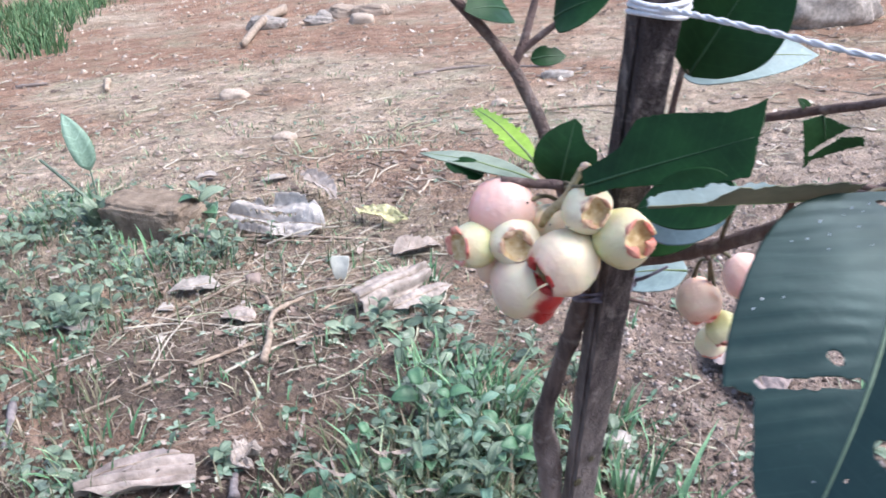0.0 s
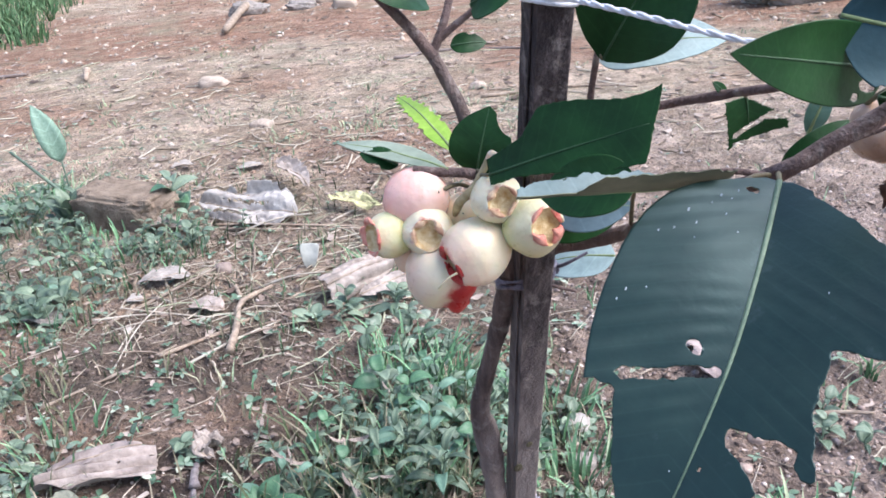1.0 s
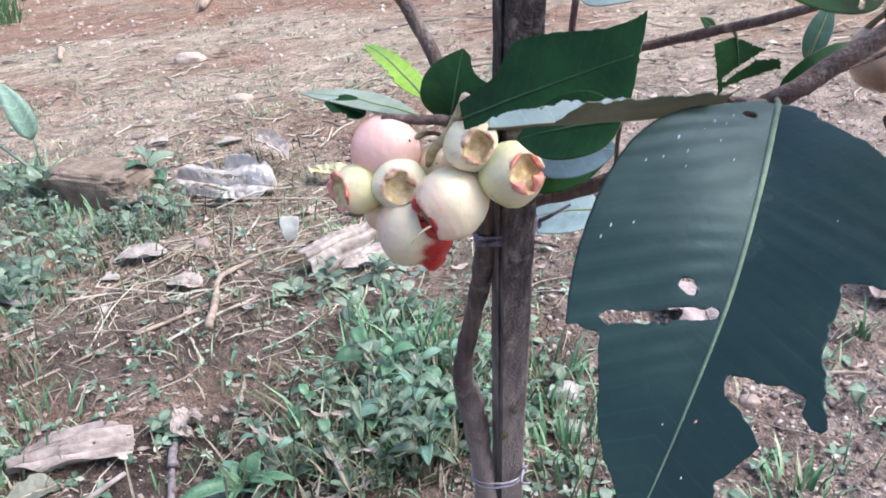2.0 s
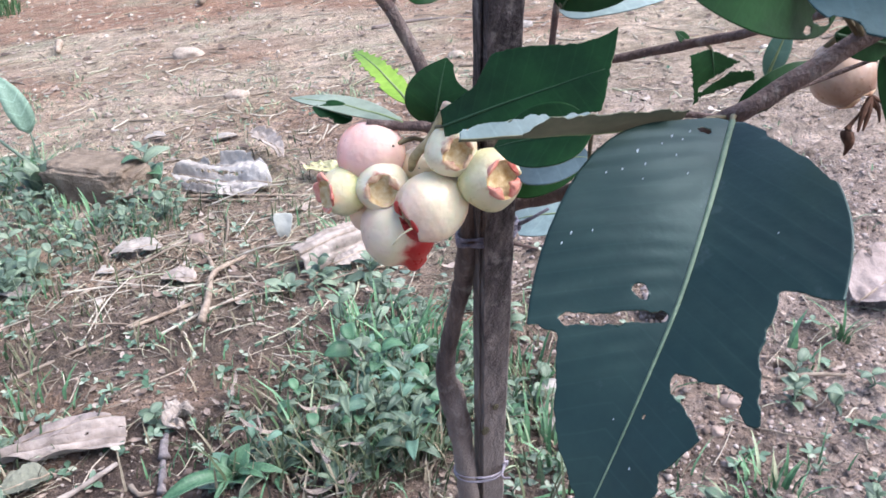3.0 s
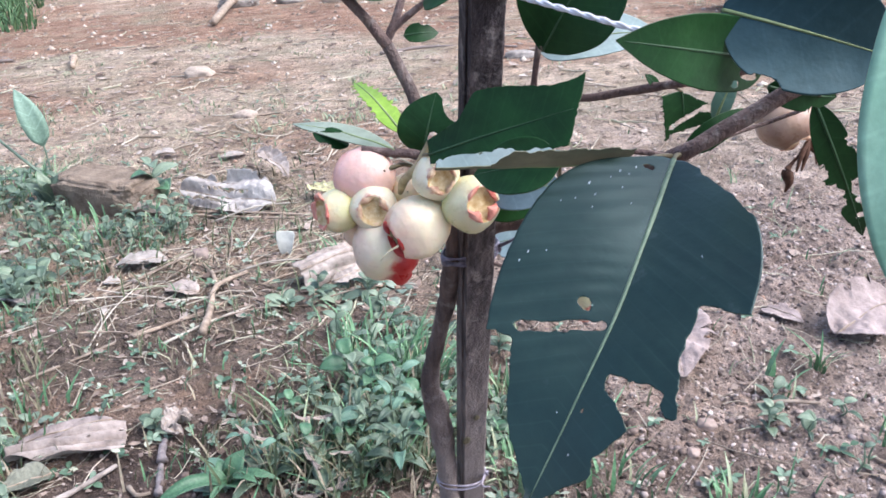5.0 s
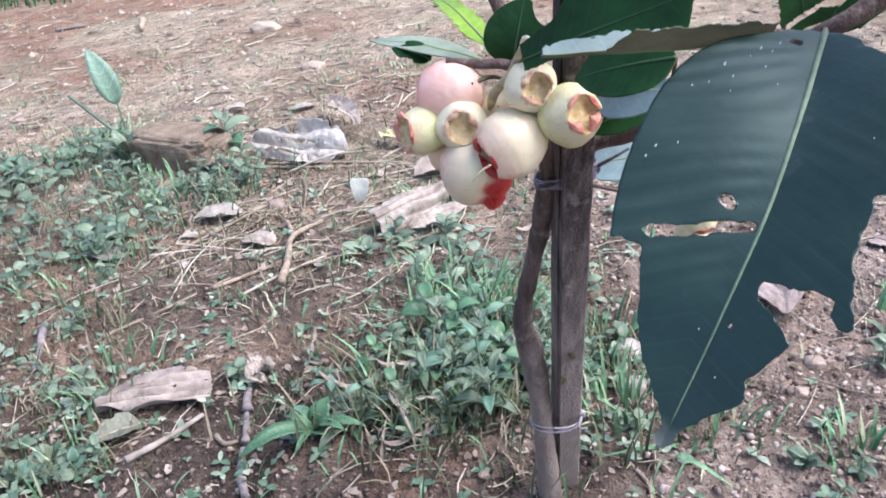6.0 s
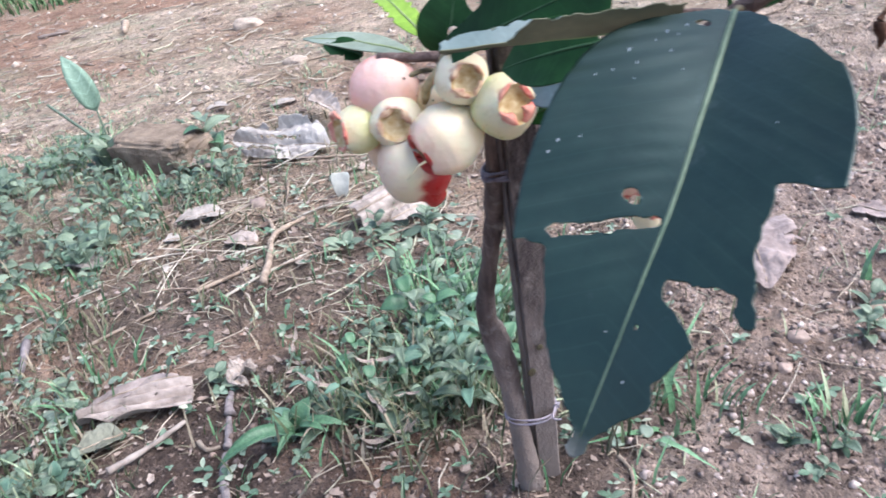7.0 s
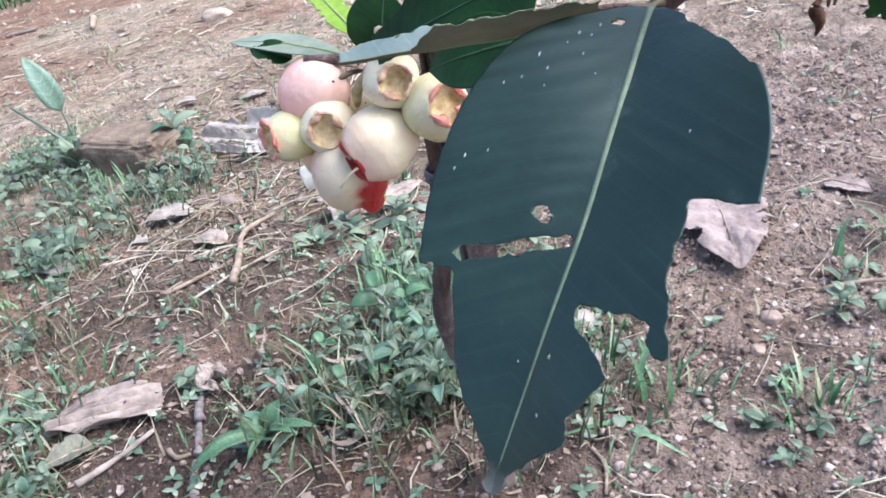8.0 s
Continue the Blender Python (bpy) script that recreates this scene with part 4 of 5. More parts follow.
for k in range(7):
    a, b = Vector((0.2935, 0.434, 0.5545)), Vector((0.2945 + 0.007 * math.sin(k * 2.4), 0.432 + 0.004 * math.cos(k * 1.7), 0.545 - 0.0035 * (k % 3)))
    part("withered_flower", Geo().tube([a, a.lerp(b, 0.5) + Vector((0.002 * math.cos(k), 0, 0.001)), b], [0.0011, 0.0013, 0.0004], 5, wobble=0.8).mesh("withered_flower", WITHERED), tree, "withered brown sepal threads")
part("withered_flower", Geo().tube([(0.2905, 0.433, 0.548), (0.2845, 0.431, 0.5405), (0.283, 0.43, 0.537), (0.2855, 0.43, 0.531), (0.2842, 0.43, 0.525)], [0.0004, 0.001, 0.0026, 0.0016, 0.0004], 7, wobble=0.9).mesh("withered_flower", WITHERED), tree, "withered brown flower remains")
part("withered_flower", Geo().tube([(0.163, 0.389, 0.562), (0.163, 0.39, 0.553), (0.16, 0.391, 0.545)], [0.0014, 0.0018, 0.0006], 7, wobble=0.6).mesh("withered_flower", WITHERED), tree, "withered brown flower remains")

# ---------------------------------------------------------------- stake, cords and rope
STAKE_LINE = [(0.136, 0.695, -0.05), (0.132, 0.679, 0.0), (0.1275, 0.639, 0.13), (0.1198, 0.552, 0.41), (0.1152, 0.493, 0.6), (0.1142, 0.484, 0.632)]


def stake_geo():
    g = Geo()
    pts, _ = smooth_line(STAKE_LINE, [1] * 6, 14)
    shape = [(-1, -0.2), (-0.95, -0.4), (-0.87, -0.38), (-0.83, -0.2), (-0.78, -0.96), (-0.3, -0.97), (0.3, -1), (0.88, -0.98), (1, -0.84), (1, 0.8), (0.85, 1), (-0.85, 1), (-1, 0.82)]
    turn = radians(14)
    verts, faces = [], []
    for i, p in enumerate(pts):
        for x, y in shape:
            x, y = 0.0116 * x, 0.0105 * y
            q = p + Vector((x * math.cos(turn) - y * math.sin(turn), x * math.sin(turn) + y * math.cos(turn), 0))
            rough = 0.0007 * noise.noise((q.x * 160, q.y * 160, q.z * 22)) + 0.0005 * noise.noise(q * 240)
            dent = -0.004 * math.exp(-(((q.z - 0.215) / 0.008) ** 2)) if y < 0 and x < 0.004 else 0.0
            away = (q - p).normalized()
            verts.append(q + away * (rough + dent))
    n = len(shape)
    for i in range(len(pts) - 1):
        for k in range(n):
            j = (k + 1) % n
            faces.append((i * n + k, i * n + j, (i + 1) * n + j, (i + 1) * n + k))
    faces += [tuple(range(n))[::-1], tuple((len(pts) - 1) * n + k for k in range(n))]
    return g.add(verts, faces)


stake = thing("wooden_stake", "weathered dark square wooden stake driven into the soil", "stake", at=(0.132, 0.679, 0.0))
for kz, kx, kr in ((0.2, 0.1205, 0.004), (0.235, 0.128, 0.0028)):
    part("knot", turned(dense([(0, 0.02), (0.0, 1.0), (0.25, 0.95), (0.5, 0.5), (0.42, 0.02)], 12), 14, 0, kz * 40).mesh("knot", STALK), stake, "dark round knot", Matrix.Translation((kx, 0.6785 - 0.31 * kz - 0.0113, kz)) @ pose(0, 0, 0, 107, 0, 14) @ Matrix.Diagonal((kr, kr * 1.5, 0.0024, 1)))
part("post", stake_geo().mesh("post", STAKE, smooth=False), stake)


def wrap(z, turns, center, rx, ry, r, mat, name, label, tail, rise=0.0):
    """A cord wound round trunk and stake; rise lifts it towards +x."""
    ob = thing(name, label, "cord", at=(*center, z))
    g = Geo()
    pts = []
    for k in range(turns * 14 + 1):
        a = 2 * math.pi * k / 14
        pts.append((center[0] + rx * math.cos(a) * (1 + 0.04 * math.sin(3.1 * a)), center[1] + ry * math.sin(a) * (1 + 0.06 * math.sin(2.3 * a)), z + rise * math.cos(a) + 0.0011 * (k / 14 - turns / 2) + 0.003 * math.sin(a * 0.77 + 0.5) + 0.0015 * math.sin(a * 1.9)))
    g.tube(pts, [r * (1 + 0.4 * math.sin(1.3 * k)) for k in range(len(pts))], 6, steps=2)
    part("loop", g.mesh("loop", mat), ob)
    part("knot", Geo().tube([Vector(pts[0]) + Vector(d) for d in ((-0.004, -0.001, -0.003), (0, -0.003, 0.003), (0.002, -0.001, -0.003), (-0.003, -0.003, 0.001), (0.003, -0.002, 0.003))], [r * 1.3] * 5, 6, steps=4).mesh("knot", mat), ob)
    part("loose_end", Geo().tube([pts[0]] + tail, [r * 1.4, r * 0.8], 6).mesh("loose_end", mat), ob)
    return ob


wrap(0.4215, 5, (0.1155, 0.556), 0.0205, 0.0165, 0.0012, CORD, "tie_cord", "dark purple-grey plastic cord bundle tying trunk to stake", [(0.142, 0.541, 0.4365), (0.155, 0.54, 0.445)], 0.005)
wrap(0.133, 2, (0.118, 0.632), 0.0235, 0.0172, 0.0009, PALECORD, "tie_cord", "pale purple-grey plastic strip tying trunk to stake near the soil", [(0.137, 0.612, 0.14), (0.144, 0.608, 0.142)], 0.005)
rope = thing("white_rope", "white plastic rope tied from the stake top to the side branch", "rope", at=(0.116, 0.484, 0.626))
g = Geo()
ROPE_LINE = [(0.113, 0.47, 0.628), (0.128, 0.455, 0.627), (0.155, 0.425, 0.625), (0.186, 0.4, 0.621), (0.225, 0.388, 0.616), (0.266, 0.377, 0.609)]
for strand in range(2):
    pts, _ = smooth_line(ROPE_LINE, [1] * 6, 16)
    g.tube([p + Vector((0.0007 * math.cos(i * 0.9 + math.pi * strand), 0, 0.0007 * math.sin(i * 0.9 + math.pi * strand))) for i, p in enumerate(pts)], [0.0011] * len(pts), 6, steps=1)
part("line", g.mesh("line", ROPE), rope)
g = Geo()
for k in range(3):
    ring = [(0.116 + 0.0155 * math.cos(a), 0.484 + 0.0145 * math.sin(a), 0.6235 + 0.003 * k + 0.001 * math.sin(2 * a + k)) for a in np.linspace(0, 2 * math.pi, 17)]
    g.tube(ring, [0.0016] * 17, 6, steps=2)
part("knot", g.mesh("knot", ROPE), rope)

# ---------------------------------------------------------------- things lying on the soil
def on(x, y, lift=0.0):
    return Vector((x, y, height(x, y) + lift))


def upright_leaf(x, y, lean, half, label, mat, normal=(0, -0.95, 0.3), **kw):
    """A dead leaf standing on end between the stalks."""
    a = on(x, y, -0.004)
    ob = thing("fallen_leaf", label, "dead leaf", "dead leaves on the soil", at=a)
    me, _ = leaf_mesh("blade", Vector(lean).length, half, kw.pop("profile", PROFILE), kw.pop("keep", None), mats=(mat, mat), seed=x * 31, thick=0.0012, nu=24, nv=14, **kw)
    part("blade", me, ob, "", axes(a, lean, normal))
    return ob


def fallen_leaf(a, b, half, label, mat=None, tilt=(0, 0, 1), lift=0.006, tears=(), whole=False, **kw):
    a, b = on(*a, lift), on(*b, lift)
    kw = {"bow": 0.05, "trough": 0.4, "fold": 0.2, "nu": 44, "nv": 24, "crumple": 0.06, "ragged": 0.02, **kw}
    kw["keep"] = ellipses([(random.uniform(0.1, 0.95), random.choice((-1, 1)) * half * random.uniform(0.8, 1.1), random.uniform(0.04, 0.1), random.uniform(0.02, 0.3 * half)) for _ in range(0 if whole else 6)] + list(tears)) if tears or not whole else None
    ob = thing("fallen_leaf", label, "dead leaf", "dead leaves on the soil", at=a)
    m = axes(a, b - a, tilt)
    me, place = leaf_mesh("blade", (b - a).length, half, kw.pop("profile", PROFILE), kw.pop("keep", None), mats=(mat or DRY, mat or DRY), seed=a.x * 53, thick=0.0012, **kw)
    part("blade", me, ob, "", m)
    part("midrib", Geo().tube([place(s, kw.get("sway", 0.0) * math.sin(math.pi * s), 0.001) for s in np.linspace(0, 0.95, 9)], [0.0016, 0.0006], 5, steps=2).mesh("midrib", DEAD), ob, "", m)
    return ob


def twig(points, r, label, mat=None, name="fallen_twig", sides=7, lift=0.0):
    line = [on(p[0], p[1], r * 0.8 + lift + (p[2] if len(p) > 2 else 0.0)) for p in points]
    g = Geo().tube(line, [r, r * 0.55], sides, wobble=0.5, steps=6)
    ob = new(name, g.mesh(name, mat or DEAD))
    return tagged(ob, label if "soil" in label or "weeds" in label else label + " on the soil", "twig", "fallen twigs")


def lump_geo(size, seed, detail=3, rough=0.25, power=0.75):
    bm = bmesh.new()
    bmesh.ops.create_icosphere(bm, subdivisions=detail, radius=1.0)
    for v in bm.verts:
        p = v.co.copy()
        q = Vector([math.copysign(abs(c) ** power, c) for c in p])
        k = 1 + rough * noise.noise(p * 1.4 + Vector((seed, 0, 0))) + 0.4 * rough * noise.noise(p * 4 + Vector((0, seed, 0))) + 0.25 * rough * noise.noise(p * 11)
        v.co = Vector((q.x * size[0], q.y * size[1], q.z * size[2])) * k
    me = bpy.data.meshes.new("lump")
    bm.to_mesh(me)
    bm.free()
    me.polygons.foreach_set("use_smooth", [True] * len(me.polygons))
    return me


def stone(x, y, size, label, mat=None, sink=0.35, name="stone", turn=0.0, category="stone"):
    me = lump_geo(size, x * 37 + y * 11, 5 if size[0] > 0.1 else 3, 0.22 if category == "soil block" else 0.3, 0.36 if category == "soil block" else 0.75)
    me.materials.append(mat or STONE)
    ob = new(name, me)
    ob.matrix_basis = Matrix.Translation(on(x, y, size[2] * (1 - 2 * sink) * 0.9)) @ pose(0, 0, 0, 0, 0, turn)
    return tagged(ob, label, category, "stones in the soil" if category == "stone" else "")


stone(-0.675, 1.85, (0.118, 0.062, 0.058), "hard brown block of soil with weeds round it", CLOD, 0.28, "soil_block", -19, "soil block")
stone(-0.372, 1.515, (0.018, 0.014, 0.012), "small rounded pinkish stone")
stone(0.226, 0.828, (0.016, 0.013, 0.013), "small pale stone beside the stake", DRYGREY)
stone(0.219, 0.872, (0.01, 0.009, 0.008), "small brown stone beside the stake")
stone(0.228, 0.9, (0.017, 0.014, 0.013), "grey rounded stone beside the stake", DRYPLEAT)
stone(0.445, 0.86, (0.012, 0.009, 0.008), "ochre stone on the bare soil")
stone(0.41, 0.8, (0.008, 0.007, 0.006), "tiny pinkish stone on the bare soil")
stone(-0.5, 2.62, (0.035, 0.025, 0.018), "pale flat stone on the dusty soil", DUSTCRUMB)
stone(-0.83, 3.35, (0.06, 0.04, 0.025), "pale stone on the dusty soil", DUSTCRUMB)
stone(0.2, 2.9, (0.03, 0.02, 0.015), "pale stone on the dusty soil", DUSTCRUMB)
stone(0.45, 3.3, (0.07, 0.035, 0.02), "whitish flat stone on the dusty soil", DRYGREY)
stone(1.75, 4.1, (0.3, 0.16, 0.16), "grey-brown stump at the edge of the plot", DRYGREY, 0.2, "stump", 10, "stump")

fallen_leaf((-0.316, 0.892), (-0.458, 0.852), 0.2, "big tan dry leaf, folded lengthwise, on damp soil", DRYTAN, whole=True, fold=0.25, trough=0.0, pleat=0.07, crumple=0.02, ragged=0.012, nu=80, nv=48, lift=0.004, tears=[(0.45, 0.035, 0.035, 0.008), (0.3, -0.05, 0.03, 0.008), (0.02, 0.12, 0.03, 0.03), (0.03, -0.09, 0.03, 0.02)], profile=[(0, 0.95), (0.1, 1.0), (0.35, 0.86), (0.65, 0.6), (0.9, 0.36), (1, 0.22)], bow=0.04)
fallen_leaf((-0.345, 0.925), (-0.468, 0.876), 0.1, "narrow split flap of a dry tan leaf", DRYMID, whole=True, fold=0.3, trough=0.0, crumple=0.03, nu=50, nv=16, lift=0.009, profile=[(0, 0.3), (0.2, 0.8), (0.5, 1.0), (0.85, 0.6), (1, 0.3)])
fallen_leaf((-0.262, 1.77), (-0.5, 1.85), 0.25, "large grey dry leaf pleated and torn along its folds", DRYPLEAT, fold=0.1, trough=0.9, bow=-0.03, tilt=(0.1, -0.5, 0.85), crumple=0.05, pleat=0.06, lift=0.018, nu=90, nv=60, tears=[(0.62, 0.1, 0.26, 0.02), (0.5, -0.05, 0.24, 0.018), (0.72, -0.13, 0.2, 0.02), (0.8, 0.03, 0.16, 0.016), (0.1, 0.22, 0.08, 0.05)])
fallen_leaf((-0.145, 1.33), (-0.03, 1.45), 0.2, "tan dry leaf rolled lengthwise over the weeds", DRYROLL, pleat=0.05, trough=-3.4, fold=-0.1, tilt=(0.25, -0.45, 0.85), lift=0.03, crumple=0.04, nu=80, nv=40, profile=[(0, 0.75), (0.1, 1.0), (0.4, 0.95), (0.7, 0.8), (1, 0.45)])
fallen_leaf((-0.085, 1.315), (0.02, 1.4), 0.13, "narrow tan dry leaf rolled beside a wider one", DRYROLL, trough=-2.6, tilt=(0.2, -0.4, 0.9), lift=0.016, crumple=0.04, nu=60, nv=30)
upright_leaf(-0.196, 1.49, (0.0, 0.012, 0.05), 0.36, "small whitish upturned dry leaf", WHITISH, trough=0.5, profile=[(0, 0.3), (0.2, 0.6), (0.6, 0.9), (0.9, 1.0), (1, 0.85)])
fallen_leaf((-0.43, 1.49), (-0.52, 1.44), 0.26, "pale tan dry leaf", DRYGREY)
fallen_leaf((-0.495, 1.4), (-0.525, 1.39), 0.48, "small round pale dead leaf", DRYGREY, nu=20, nv=12)
fallen_leaf((-0.6, 1.76), (-0.5, 1.74), 0.25, "pinkish dry leaf beside the soil block", trough=1.4, lift=0.012)
fallen_leaf((-0.245, 0.94), (-0.272, 0.905), 0.42, "crumpled papery dry leaf", DRYROLL, trough=0.4, crumple=0.3, twist=0.8, lift=0.01)
fallen_leaf((-0.262, 0.9), (-0.24, 0.89), 0.4, "crumpled pale dry leaf", DRYROLL, trough=0.6, crumple=0.3, lift=0.01, nu=20, nv=12)
fallen_leaf((0.455, 1.125), (0.436, 0.95), 0.34, "broad pinkish-tan dry leaf folded along its midrib", DRYPINK, fold=0.26, trough=-0.7, tilt=(-0.05, -0.3, 0.95), lift=0.016, bow=0.03, profile=[(0, 0.72), (0.08, 0.95), (0.3, 1.0), (0.6, 0.8), (0.85, 0.45), (1, 0.1)])
fallen_leaf((0.615, 1.145), (0.665, 1.1), 0.3, "small pinkish dry leaf on bare soil", DRYPINK, lift=0.005, trough=0.3, fold=0.05)
fallen_leaf((0.685, 1.04), (0.83, 1.135), 0.3, "large pinkish-tan dry leaf on bare soil", DRYPINK, trough=0.9, lift=0.012, tilt=(-0.2, -0.3, 0.9))
fallen_leaf((-0.25, 1.88), (-0.365, 2.1), 0.11, "long narrow curled brown dry leaf", DRYROLL, trough=2.4, lift=0.035, profile=SLIM)
fallen_leaf((-0.42, 2.2), (-0.49, 2.17), 0.24, "dusty grey dry leaf", DRYGREY, trough=0.5)
fallen_leaf((-0.62, 2.24), (-0.68, 2.22), 0.3, "pale curled dry leaf behind the soil block", DRYGREY, trough=0.8, lift=0.012)
fallen_leaf((-0.7, 1.37), (-0.62, 1.33), 0.3, "small grey dead leaf", DRYGREY)
fallen_leaf((-0.33, 1.33), (-0.4, 1.36), 0.3, "small tan dead leaf")
fallen_leaf((-0.1, 1.6), (0.0, 1.64), 0.3, "brown dead leaf on the soil", trough=1.0)

fallen_leaf((-0.2, 1.82), (-0.07, 1.76), 0.17, "yellowish crumpled leaf on dry stalks", YELLOWED, crumple=0.12, twist=1.5, lift=0.02)
twig([(-0.45, 1.775), (-0.36, 1.752), (-0.27, 1.73), (-0.12, 1.69)], 0.004, "long thin grey twig")
twig([(-0.47, 1.75), (-0.3, 1.715), (-0.1, 1.67)], 0.0035, "long thin brown twig")
twig([(-0.535, 1.32), (-0.46, 1.405), (-0.37, 1.53)], 0.0042, "straight pale twig")
twig([(-0.4, 1.178), (-0.3, 1.265), (-0.2, 1.375), (-0.13, 1.42)], 0.0035, "long pale stalk")
twig([(-0.283, 1.17), (-0.286, 1.24, 0.006), (-0.296, 1.33, 0.012), (-0.255, 1.4, 0.006)], 0.0068, "thick pale curved root")
twig([(-0.296, 1.33, 0.01), (-0.33, 1.43), (-0.36, 1.47)], 0.005, "pale side root")
twig([(-0.33, 1.43), (-0.2, 1.45), (-0.12, 1.52)], 0.004, "pale thin root")
twig([(0.52, 0.902), (0.56, 0.897), (0.6, 0.887)], 0.0035, "pale straight twig on bare soil")
twig([(-0.256, 0.845), (-0.26, 0.865), (-0.263, 0.885)], 0.0068, "short thick lavender-grey stick", STICK)
twig([(-0.243, 0.785), (-0.256, 0.84)], 0.006, "short grey broken stick", STICK)
twig([(-0.219, 0.69), (-0.237, 0.735), (-0.243, 0.772)], 0.0062, "grey stick half buried in damp soil", STICK)
twig([(-0.658, 1.1), (-0.63, 1.03), (-0.617, 0.985)], 0.0068, "pale grey stick among clover", STICK)
fallen_leaf((-0.392, 0.83), (-0.446, 0.797), 0.38, "olive-grey withered leaf under grass blades", OLIVE, trough=0.5, lift=0.008)
twig([(-0.382, 0.755), (-0.348, 0.793), (-0.312, 0.838)], 0.005, "pale dry stalk", DRYROLL)
for k in range(30):
    x, y, a, n = random.uniform(-0.62, 0.02), random.uniform(1.12, 1.8), random.gauss(0.6, 0.8), random.uniform(0.05, 0.13)
    twig([(x - n * math.cos(a), y - n * math.sin(a)), (x + random.uniform(-0.01, 0.01), y + random.uniform(-0.01, 0.01), random.uniform(0, 0.012)), (x + n * math.cos(a), y + n * math.sin(a))], random.uniform(0.0014, 0.0034), random.choice(("thin pale dry stalk", "broken grey stalk", "dry brown stalk")), random.choice((DEAD, DEAD, STRAWY)), sides=5)
twig([(-0.07, 0.875, 0.03), (-0.06, 0.82, 0.012), (-0.045, 0.775)], 0.003, "leaning dry stalk in the weeds", lift=0.01)
twig([(-0.285, 0.8), (-0.27, 0.785), (-0.255, 0.79)], 0.004, "curled dry root")
twig([(-1.15, 6.3), (-1.13, 5.5, 0.03), (-1.09, 4.7)], 0.035, "long pale root across the bank")
twig([(-2.0, 3.95), (-1.92, 3.955), (-1.86, 3.97)], 0.011, "charred dark stick", BARK)
twig([(-1.55, 3.9), (-1.47, 3.68)], 0.018, "short pale stick")
twig([(-0.12, 3.55), (0.1, 3.62), (0.45, 3.5)], 0.008, "thin dark twig on dusty soil", BARK)
twig([(0.2, 2.75), (0.5, 2.78), (0.7, 2.7)], 0.006, "thin twig on dusty soil")
twig([(0.62, 0.78), (0.66, 0.72), (0.68, 0.66)], 0.0025, "thin pale straw stalk")
twig([(0.2, 0.7), (0.215, 0.66), (0.21, 0.62)], 0.003, "pale stalk beside the stake")
for k in range(6):
    x, y = -0.8 + random.uniform(-0.35, 0.35), 5.6 + random.uniform(-0.25, 0.25)
    stone(x, y, (random.uniform(0.05, 0.12), random.uniform(0.04, 0.08), random.uniform(0.03, 0.06)), "pale lump of rubble in a far heap", DRYGREY if k % 2 else DUSTCRUMB, 0.25)

# ---------------------------------------------------------------- weeds
def small_leaf_mesh(name, half, mats, fold=0.35, bow=0.12):
    return leaf_mesh(name, 1.0, half, PROFILE, None, nu=8, nv=4, bow=bow, fold=fold, trough=0.0, mats=mats, thick=0.012)[0]


OVATE = [small_leaf_mesh("weed_leaf", 0.3, (WEED, WEEDPALE)), small_leaf_mesh("weed_leaf", 0.3, (WEEDPALE, WEEDPALE)), small_leaf_mesh("weed_leaf", 0.22, (WEED, WEEDPALE)), small_leaf_mesh("weed_leaf", 0.4, (SOFT, WEEDPALE), 0.2)]
LONG = small_leaf_mesh("weed_leaf", 0.17, (WEED, WEEDPALE), 0.45, 0.28)
STRAP = small_leaf_mesh("weed_leaf", 0.105, (FRESH, WEEDPALE), 0.5, 0.24)
BROAD = small_leaf_mesh("weed_leaf", 0.34, (FRESH, WEEDPALE), 0.3, 0.2)
LONGPALE = small_leaf_mesh("weed_leaf", 0.2, (SOFT, WEEDPALE), 0.35, 0.2)
ROUND = small_leaf_mesh("weed_leaf", 0.44, (CLOVER, WEEDPALE), 0.12, 0.08)
PALEBLADE = small_leaf_mesh("weed_leaf", 0.24, (CLOVER, WEEDPALE), 0.3, 0.2)
DEADLEAF = small_leaf_mesh("weed_leaf", 0.1, (DRY, DRYGREY), 0.6, -0.3)
LANCE = small_leaf_mesh("weed_leaf", 0.13, (WEED, WEEDPALE), 0.5, 0.2)


def set_leaf(parent, mesh, at, way, length, up=(0, 0, 1)):
    m = axes(at, way, up) @ Matrix.Diagonal((length, length, length, 1))
    return part("leaf", mesh, parent, "", m)


def herb(x, y, tall, size, pairs, label, meshes, lean=(0, 0)):
    """An upright weed with opposite leaves up its stem."""
    at = on(x, y, -0.002)
    ob = thing("weed", label, "weed", "weeds", at=at)
    top = at + Vector((lean[0], lean[1], tall))
    mid = (at + top) / 2 + Vector((random.uniform(-0.006, 0.006), random.uniform(-0.006, 0.006), 0))
    part("stem", Geo().tube([at, mid, top], [0.0016, 0.0009], 5).mesh("stem", WEEDPALE), ob)
    spin = random.uniform(0, 6.28)
    for i in range(pairs):
        u = 0.3 + 0.7 * i / max(1, pairs - 1)
        p = at.lerp(mid, min(1, u * 2)) if u < 0.5 else mid.lerp(top, u * 2 - 1)
        for side in (0, 1):
            a = spin + i * 1.57 + side * 3.14 + random.uniform(-0.4, 0.4)
            way = Vector((math.cos(a), math.sin(a), random.uniform(-0.1, 0.55)))
            set_leaf(ob, random.choice(meshes), p, way, size * random.uniform(0.65, 1.15) * (1.1 - 0.35 * u), (random.uniform(-0.3, 0.3), random.uniform(-0.5, 0.1), 1))
    return ob


